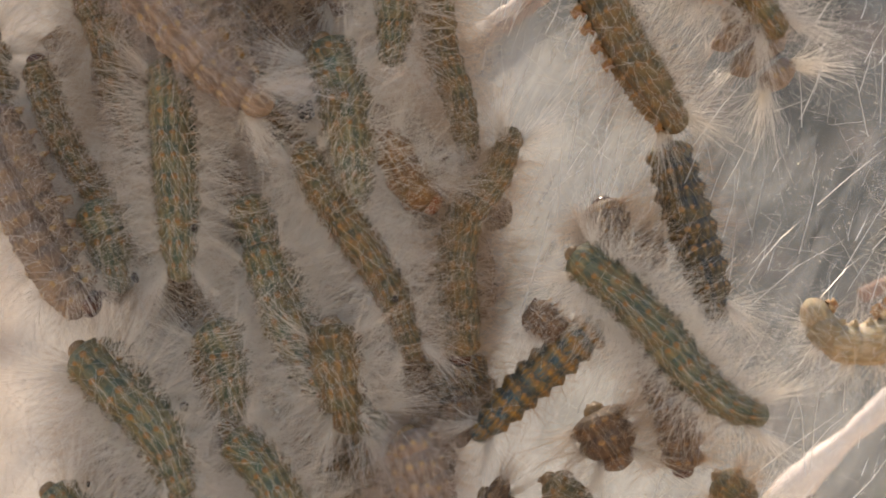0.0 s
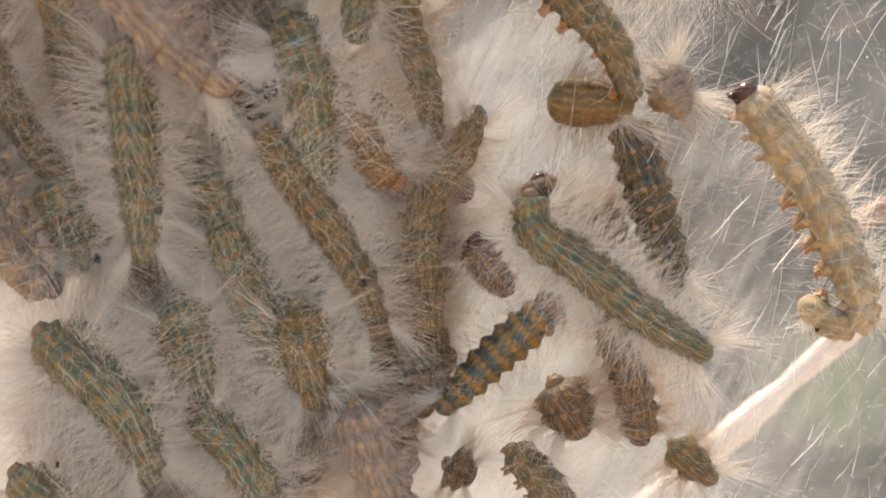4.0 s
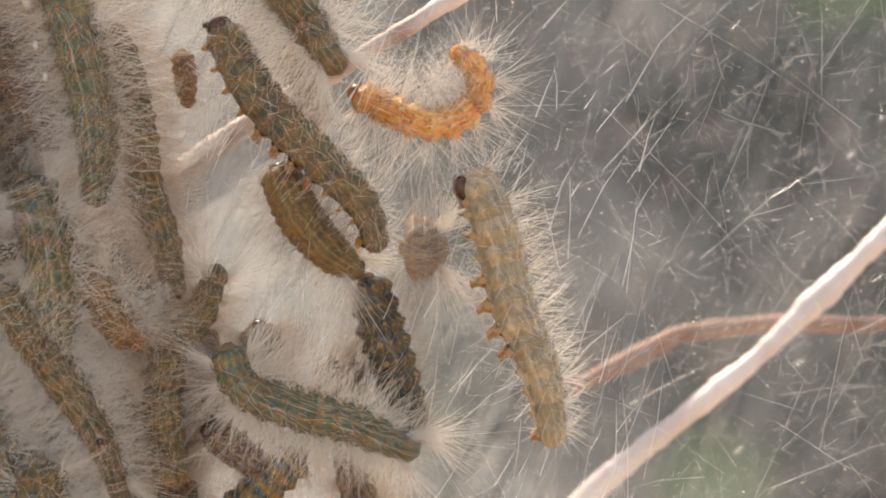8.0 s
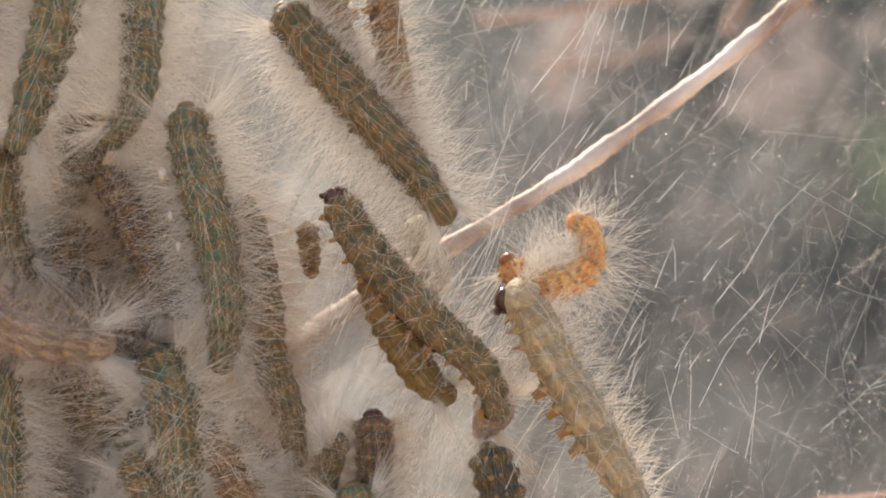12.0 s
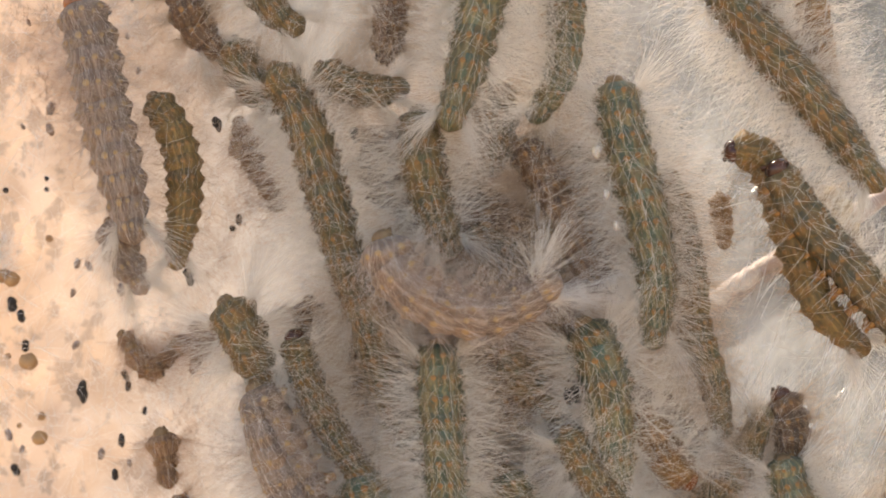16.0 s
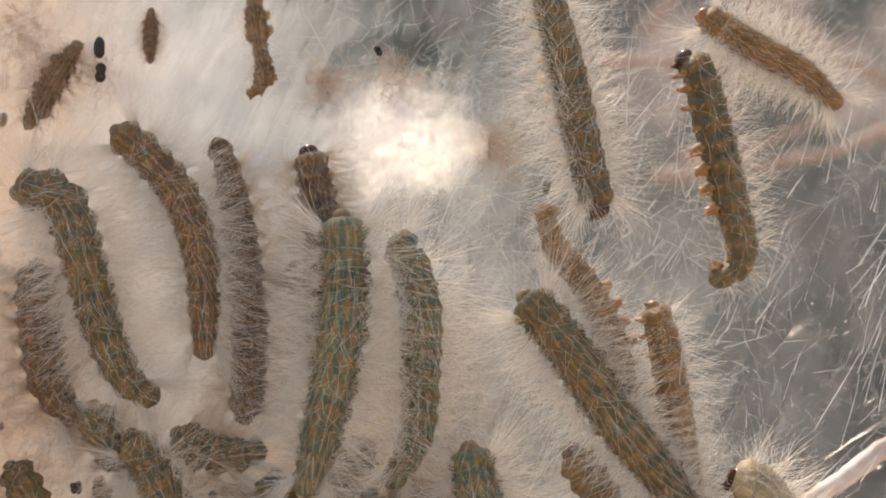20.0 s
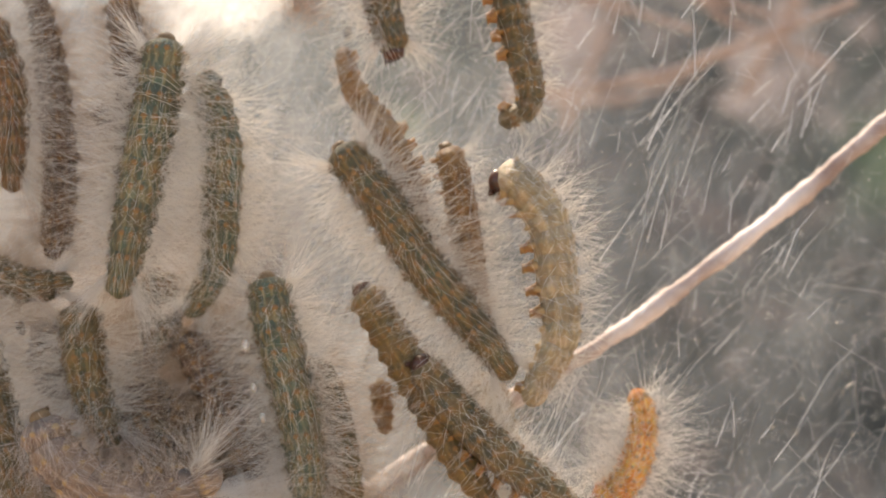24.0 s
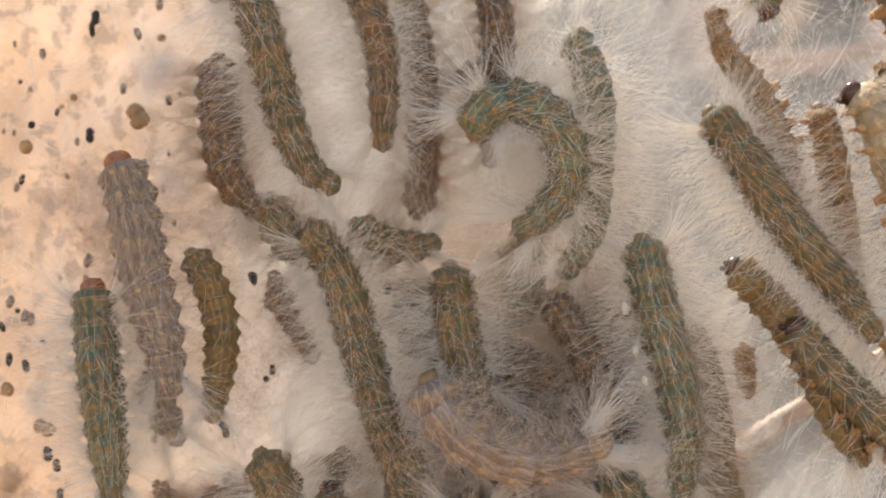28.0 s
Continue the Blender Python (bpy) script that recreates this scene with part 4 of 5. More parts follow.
def threads(name, label, count, seed, area, lengths, tilt, spread, radius, m, ball=False):
    """Loose silk: many thin straight or bent fibres, area = x0, x1, z0, z1, y0, y1."""
    r = random.Random(seed)
    verts, faces = [], []
    for _ in range(count):
        x0, x1, z0, z1, y0, y1 = area
        a = Vector((r.uniform(x0, x1), r.uniform(y0, y1), r.uniform(z0, z1)))
        if ball:
            a = Vector((r.gauss((x0 + x1) / 2, (x1 - x0) / 5), r.uniform(y0, y1), r.gauss((z0 + z1) / 2, (z1 - z0) / 5)))
        w = radians(r.gauss(tilt, spread))
        d = Vector((math.cos(w), r.gauss(0, 0.15), math.sin(w)))
        droop = Vector((r.gauss(0, 0.30), r.gauss(0, 0.12), r.gauss(0, 0.30)))
        length = lengths[0] * (lengths[1] / lengths[0]) ** r.random()
        spike(verts, faces, a * MM, d, length * MM, radius * r.uniform(0.6, 1.3) * MM, droop)
    me = bpy.data.meshes.new(name)
    me.from_pydata([tuple(v) for v in verts], [], faces)
    me.materials.append(m)
    return tagged(new(name, me), label, "silk", kind="stuff")


def pad(x, y, z, size):
    """Lumpy cushion in place of a bright glow; it leans back to the sun."""
    bm = bmesh.new()
    bmesh.ops.create_grid(bm, x_segments=40, y_segments=40, size=size)
    turn = Matrix.Rotation(radians(80), 3, "X")
    for v in bm.verts:
        q = (v.co.x ** 2 + v.co.y ** 2) / size ** 2
        lump = 0.4 * noise.noise(v.co * 0.35) + 0.1 * noise.noise(v.co * 1.1) - 1.0 * q
        v.co = (turn @ Vector((v.co.x, v.co.y * 1.15, lump)) + Vector((x, y, z))) * MM
    bmesh.ops.recalc_face_normals(bm, faces=bm.faces)
    return tagged(new("silk_pad", mesh_of("silk_pad", bm, pad_material(x, y, z, size))), "white pad standing in for a bright glow in the web", "silk", kind="stuff")


threads("silk_fluff", "tangled white silk fluff between the caterpillars", 8500, 11, (-110, 12, -45, 110, 2.0, 8.0), (1.5, 6), 70, 60, 0.020, SILK)
threads("silk_lint", "matted silk lint on the old wall of the nest", 9000, 18, (-112, -48, -45, 110, 2.5, 5.5), (1.5, 6), 70, 60, 0.018, SILK)
threads("silk_down", "fine white down lying over the caterpillars", 5500, 15, (-66, -4, -40, 72, -6.0, 2.0), (2, 7), 75, 60, 0.010, SILK)
threads("shed_hairs", "shed tawny hairs matted over the crowded caterpillars", 3500, 25, (-60, -16, -42, 48, -5.0, 2.5), (1.5, 6), 75, 60, 0.010, HAIR_MID)
pad(-26.8, 3.0, 75.4, 9.0)
threads("silk_tuft", "white fibres added over the stand-in for the bright glow", 500, 16, (-35.9, -17.9, 66.5, 84.5, 3.0, 6.0), (1, 4), 70, 90, 0.02, SILK, True)
threads("silk_threads", "long taut silk threads across the open side", 260, 12, (-8, 75, -45, 95, 2.0, 16.0), (4, 30), 62, 34, 0.016, SILK)
threads("silk_strands", "thick bright silk strands catching the sun", 420, 17, (-12, 36, -36, 80, -1.0, 8.0), (2, 14), 66, 14, 0.045, SILK)
threads("silk_rays", "bright parallel silk strands stretched beside the cluster", 70, 27, (-7, 9, 6, 30, -1.0, 3.0), (4, 12), 63, 6, 0.05, SILK)
threads("silk_wisps", "short stray silk wisps catching the light", 11000, 13, (-10, 80, -40, 100, -2.0, 26.0), (0.3, 3.0), 62, 70, 0.0115, SILK)


def beads(count, seed):
    """Tiny bright specks of silk and dew caught on the threads: small eight-sided grains."""
    r = random.Random(seed)
    verts, faces = [], []
    for _ in range(count):
        c = Vector((r.uniform(0, 75), r.uniform(-2, 24), r.uniform(-45, 100)))
        size, n = r.choice((0.03, 0.04, 0.05, 0.06, 0.11)), len(verts)
        for d in ((1, 0, 0), (-1, 0, 0), (0, 1, 0), (0, -1, 0), (0, 0, 1), (0, 0, -1)):
            verts.append((c + Vector(d) * size * r.uniform(0.8, 1.4)) * MM)
        for a in (0, 1):
            for b in (2, 3):
                for e in (4, 5):
                    faces.append((n + a, n + b, n + e))
    me = bpy.data.meshes.new("silk_specks")
    me.from_pydata([tuple(v) for v in verts], [], faces)
    me.materials.append(EGG)
    return tagged(new("silk_specks", me), "scattered white specks hanging in the threads", "silk", kind="stuff")


beads(2600, 21)
threads("silk_net", "fine crossing silk threads in front of the undergrowth", 650, 19, (-6, 80, -45, 100, -2.0, 26.0), (4, 24), 62, 75, 0.0125, SILK)
threads("lint_clump", "tan clump of hair and droppings in the silk", 420, 30, (-19.7, -12.7, 68.7, 75.8, 3.8, 6), (0.6, 2.2), 70, 90, 0.022, LINT_TAN, True)
threads("lint_clump", "tan clump of hair and droppings in the silk", 420, 31, (-30.2, -23.8, 76.2, 82.6, 2.8, 5), (0.6, 2.2), 70, 90, 0.022, LINT_TAN, True)
threads("lint_clump", "tan clump of hair and droppings in the silk", 420, 32, (-37.2, -30.8, 75.8, 82.2, 2.8, 5), (0.6, 2.2), 70, 90, 0.022, LINT_TAN, True)
threads("lint_clump", "tan clump of hair and droppings in the silk", 420, 33, (-20.7, -15.6, 70.4, 75.5, 4.8, 7), (0.6, 2.2), 70, 90, 0.022, LINT_TAN, True)
threads("lint_clump", "tan clump of hair and droppings in the silk", 420, 34, (-69.4, -59.8, 79.4, 89.0, 1.8, 4), (0.6, 2.2), 70, 90, 0.022, LINT_TAN, True)
threads("lint_clump", "tan clump of hair and droppings in the silk", 420, 35, (-60.4, -50.8, 26.2, 35.8, 2.8, 5), (0.6, 2.2), 70, 90, 0.022, LINT_TAN, True)
threads("lint_clump", "tan clump of hair and droppings in the silk", 420, 36, (-78.5, -70.8, 39.1, 46.8, 2.8, 5), (0.6, 2.2), 70, 90, 0.022, LINT_TAN, True)
threads("lint_clump", "tan clump of hair and droppings in the silk", 420, 37, (-80.8, -71.2, 43.7, 53.3, 2.8, 5), (0.6, 2.2), 70, 90, 0.022, LINT_TAN, True)
wall = random.Random(41)
for i in range(22):  # more lint matted into the old wall
    x, z, k = wall.uniform(-98, -52), wall.uniform(6, 94), wall.uniform(1.5, 5)
    threads("lint_clump", "tan clump of hair and droppings in the silk", 420, 60 + i, (x - k, x + k, z - 1.6 * k, z + 1.6 * k, 2.6, 5.4), (0.6, 2.6), 75, 70, 0.018, LINT_TAN if i % 3 else SILK, True)

# ---- branches and distance ----
def limb(name, label, m, points, radii, seed):
    """A crooked twig through places in mm, with knots."""
    r = random.Random(seed)
    p = [Vector(q) for q in points]
    path, size = [], []
    for i in range(len(p) - 1):
        for u in range(30):
            f = u / 30
            q = p[i].lerp(p[i + 1], f)
            path.append(q + noise.noise_vector(q / 30 + Vector((seed, 0, 0))) * 1.2 + noise.noise_vector(q / 3) * 0.12)
            size.append((radii[i] * (1 - f) + radii[i + 1] * f) * (1 + 0.35 * noise.noise(q / 7 + Vector((0, seed, 0)))) * r.uniform(0.93, 1.07))
    path.append(p[-1])
    size.append(radii[-1])
    bm = bmesh.new()
    rings = []
    for i, c in enumerate(path):
        d = (path[min(i + 1, len(path) - 1)] - path[max(i - 1, 0)]).normalized()
        u = d.cross(Vector((0, 1, 0))).normalized()
        v = d.cross(u)
        rings.append([bm.verts.new((c + (u * math.cos(q) + v * math.sin(q)) * size[i] * r.uniform(0.92, 1.08)) * MM) for q in [2 * math.pi * k / 10 for k in range(10)]])
    for a, b in zip(rings, rings[1:]):
        for k in range(10):
            bm.faces.new((a[k], a[(k + 1) % 10], b[(k + 1) % 10], b[k]))
    bm.faces.new(rings[0][::-1])
    bm.faces.new(rings[-1])
    bmesh.ops.recalc_face_normals(bm, faces=bm.faces)
    return tagged(new(name, mesh_of(name, bm, m)), label, "twig")


limb("branch", "pinkish sunlit branch behind the silk", BARK, [(-26.0, 6.5, 11.8), (-8.0, 6.5, 22.0), (6.0, 6.5, 30.9), (20.0, 7.0, 40.4), (34.0, 8.0, 51.0), (48.0, 9.0, 62.4), (62.0, 9.0, 74.6)], [1.15, 1.1, 1.0, 0.95, 0.9, 0.85, 0.8], 3)
limb("branch", "branch with sunlight painted into its pale bark", BARK_SUNLIT, [(81.9, 24.0, 27.0), (67.1, 24.0, 13.7), (50.0, 24.0, -1.3), (33.4, 24.0, -15.6), (11.6, 24.0, -34.5)], [1.35, 1.35, 1.4, 1.45, 1.5], 4)
limb("twig", "reddish twig behind the silk threads", TWIG, [(31.2, 28.0, -3.6), (37.8, 28.0, -1.0), (44.3, 28.0, 2.2), (56.2, 28.0, 4.2), (70.0, 30.0, 4.2), (92.0, 34.0, -2.0)], [1.0, 1.1, 1.1, 0.95, 0.9, 0.7], 5)


DRY = plain("dry_litter_twig", (0.46, 0.33, 0.27), (0.28, 0.19, 0.15), 60, 0.8, 0.0, 0.0005)
litter = random.Random(8)
for i in range(16):  # dry twigs of the undergrowth, out of focus
    x, y, z, w, long = litter.uniform(0, 100), litter.uniform(60, 150), litter.uniform(72, 150), radians(litter.gauss(20, 45)), litter.uniform(25, 60)
    d = Vector((math.cos(w), litter.uniform(-0.3, 0.3), math.sin(w))) * long
    limb("twig", "thin dry pinkish twig in the undergrowth behind the nest", DRY, [(x, y, z), tuple(Vector((x, y, z)) + d * 0.5 + Vector((0, 0, litter.uniform(-5, 5)))), tuple(Vector((x, y, z)) + d)], [1.2, 1.0, 0.6], 20 + i)


def ground():
    """Unseen ground under the bush, added to throw warm light up at the nest."""
    bm = bmesh.new()
    bmesh.ops.create_grid(bm, x_segments=60, y_segments=60, size=60)
    for v in bm.verts:
        v.co.z = -0.75 + 0.05 * noise.noise(v.co * 0.6)
    return tagged(new("ground", mesh_of("ground", bm, plain("dry_ground", (0.40, 0.29, 0.20), (0.24, 0.17, 0.11), 9, 0.95, 0.0, 0.01))), "unseen dry ground added for its warm bounced light", "ground", kind="structure")


ground()


def backdrop():
    bm = bmesh.new()
    v = [bm.verts.new(q) for q in ((-0.26, BACK, -0.20), (0.26, BACK, -0.20), (0.26, BACK, 0.20), (-0.26, BACK, 0.20))]
    bm.faces.new(v)
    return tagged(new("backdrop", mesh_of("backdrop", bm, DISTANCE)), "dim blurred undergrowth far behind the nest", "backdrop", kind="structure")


backdrop()


# ---- droppings, pellets and eggs ----
def pellet_mesh(name, m, long, seed, lobes=1):
    """A small rough dropping of one or more lobes, one millimetre across."""
    r = random.Random(seed)
    bm = bmesh.new()
    for i in range(lobes):
        s = bmesh.ops.create_icosphere(bm, subdivisions=2, radius=0.5 * MM)
        off = Vector((0, 0, 0)) if lobes == 1 else Vector((r.uniform(-0.3, 0.3), r.uniform(-0.1, 0.1), (i - (lobes - 1) / 2) * 0.62)) * MM
        for v in s["verts"]:
            n = v.co.normalized()
            q = 1 + 0.22 * noise.noise(n * 2.3 + Vector((seed, i, 0))) - 0.08 * abs(math.sin(5 * n.x + seed))
            v.co = Vector((v.co.x * q, v.co.y * q * 0.9, v.co.z * q * (long if lobes == 1 else 1))) + off
    return mesh_of(name, bm, m)


PELLETS = {
    "round": pellet_mesh("frass_pellet", FRASS, 1.1, 1), "long": pellet_mesh("frass_pellet", FRASS, 1.9, 2),
    "lobed": pellet_mesh("frass_pellet", FRASS, 1.0, 3, 2), "knot": pellet_mesh("frass_pellet", FRASS, 1.0, 4, 3),
    "dusty": pellet_mesh("frass_pellet", FRASS_GREY, 1.8, 7), "tan": pellet_mesh("tan_pellet", FRASS_TAN, 1.0, 5), "egg": pellet_mesh("egg", EGG, 1.7, 6),
}
PELLET_LABELS = {
    "round": ("small round black dropping caught in the silk", "dropping", "droppings"), "long": ("elongated black dropping stuck to silk", "dropping", "droppings"),
    "lobed": ("two-lobed dark brown dropping on the silk", "dropping", "droppings"), "knot": ("knobbly black three-lobed dropping on cream silk", "dropping", "droppings"),
    "dusty": ("grey dropping under a film of silk", "dropping", "droppings"),
    "tan": ("round tan pellet embedded in the cream silk", "pellet", "tan pellets"), "egg": ("tiny white oval egg stuck to a caterpillar's hairs", "egg", "white eggs"),
}


def pellet(kind, x, y, z, size, turn):
    me = PELLETS[kind]
    ob = new(me.name.split(".")[0], me)
    ob.matrix_world = pose(x * MM, y * MM, z * MM, 0, turn, 10 * turn) @ Matrix.Scale(size, 4)
    return tagged(ob, *PELLET_LABELS[kind])


specks = random.Random(9)
for _ in range(130):  # droppings sunk into the old silk
    pellet(specks.choice(("dusty", "dusty", "dusty", "lobed", "tan")), specks.uniform(-98, -66), specks.uniform(4.6, 5.8), specks.uniform(2, 84),
           specks.uniform(0.35, 1.0), specks.uniform(-40, 40))
pellet("round", -33.9, -5, 2.7, 0.76, -30)
pellet("round", -35.0, -4, -13.7, 0.97, 7)
pellet("knot", -20.2, 2, -8.2, 0.85, -16)
pellet("long", -24.2, -3, 13.4, 1.04, 21)
pellet("long", -23.6, -3, 13.7, 1.04, -2)
pellet("round", -40.0, -3, -2.0, 0.82, -25)
pellet("round", -43.6, -5, -20.9, 0.61, 12)
pellet("round", -40.1, -3, -1.8, 0.83, -11)
pellet("round", -39.7, -4, -13.7, 1.03, 26)
pellet("round", -15.2, -5.5, -3.7, 0.71, 3)
pellet("round", -13.0, -1, -5.0, 0.57, -20)
pellet("lobed", -45.0, 1, 38.3, 0.96, 17)
pellet("long", -58.3, 1.5, 39.3, 0.79, -6)
pellet("knot", -60.9, 0, 24.6, 0.90, -29)
pellet("lobed", -74.7, 3, 65.7, 0.97, 8)
pellet("long", -12.1, 2, 68.5, 0.83, -15)
pellet("lobed", -28.6, 2, 82.0, 0.72, 22)
pellet("long", -55.6, 0, 82.3, 1.20, -1)
pellet("lobed", -55.5, 0, 79.9, 1.20, -24)
pellet("lobed", -58.4, 0, 39.5, 0.71, 13)
pellet("round", -44.9, 0, 38.7, 0.88, -10)
pellet("knot", -75.3, 4, 64.7, 0.73, 27)
pellet("round", -75.9, 4, 33.0, 0.51, 4)
pellet("round", -81.4, 4, 54.9, 0.81, -19)
pellet("round", -80.0, 4, 32.9, 0.63, 18)
pellet("lobed", -75.4, 4, 53.9, 0.98, -5)
pellet("long", -81.7, 4, 30.4, 0.86, -28)
pellet("long", -83.4, 4, 31.0, 0.81, 9)
pellet("long", -82.3, 4, 49.3, 0.63, -14)
pellet("long", -84.1, 4, 34.3, 0.63, 23)
pellet("lobed", -56.6, 4, 30.1, 0.69, 0)
pellet("round", -82.6, 4, 36.0, 0.58, -23)
pellet("lobed", -78.5, 4, 20.3, 0.86, 14)
pellet("round", -82.6, 4, 59.3, 0.52, -9)
pellet("lobed", -79.4, 4, 21.4, 1.13, 28)
pellet("round", -75.9, 4, 34.1, 0.51, 5)
pellet("long", -72.4, 4, 13.1, 0.96, -18)
pellet("lobed", -68.1, 4, 14.4, 0.73, 19)
pellet("long", -68.4, 4, 7.9, 0.79, -4)
pellet("lobed", -69.0, 4, 4.5, 0.79, -27)
pellet("long", -72.2, 4, 12.4, 0.96, 10)
pellet("lobed", -67.8, 4, 13.4, 0.67, -13)
pellet("round", -57.3, 4, 29.2, 0.67, 24)
pellet("tan", -70.7, 3.5, 56.2, 1.95, 1)
pellet("tan", -81.8, 3.5, 52.6, 1.61, -22)
pellet("tan", -79.2, 3.5, 24.0, 1.72, 15)
pellet("tan", -83.4, 3.5, 28.0, 1.61, -8)
pellet("tan", -70.0, 3.5, 55.5, 1.79, 29)
pellet("tan", -80.0, 3.5, 24.3, 1.57, 6)
pellet("tan", -77.6, 3.5, 15.8, 1.91, -17)
pellet("tan", -76.6, 4, 8.1, 1.58, 20)
pellet("tan", -70.4, 3, 55.1, 1.68, -3)
pellet("egg", -21.8, -3.5, 36.7, 0.90, 12)
pellet("egg", -20.9, -4.2, 32.6, 0.63, 12)
pellet("egg", -20.0, -4.4, 29.7, 0.63, 12)


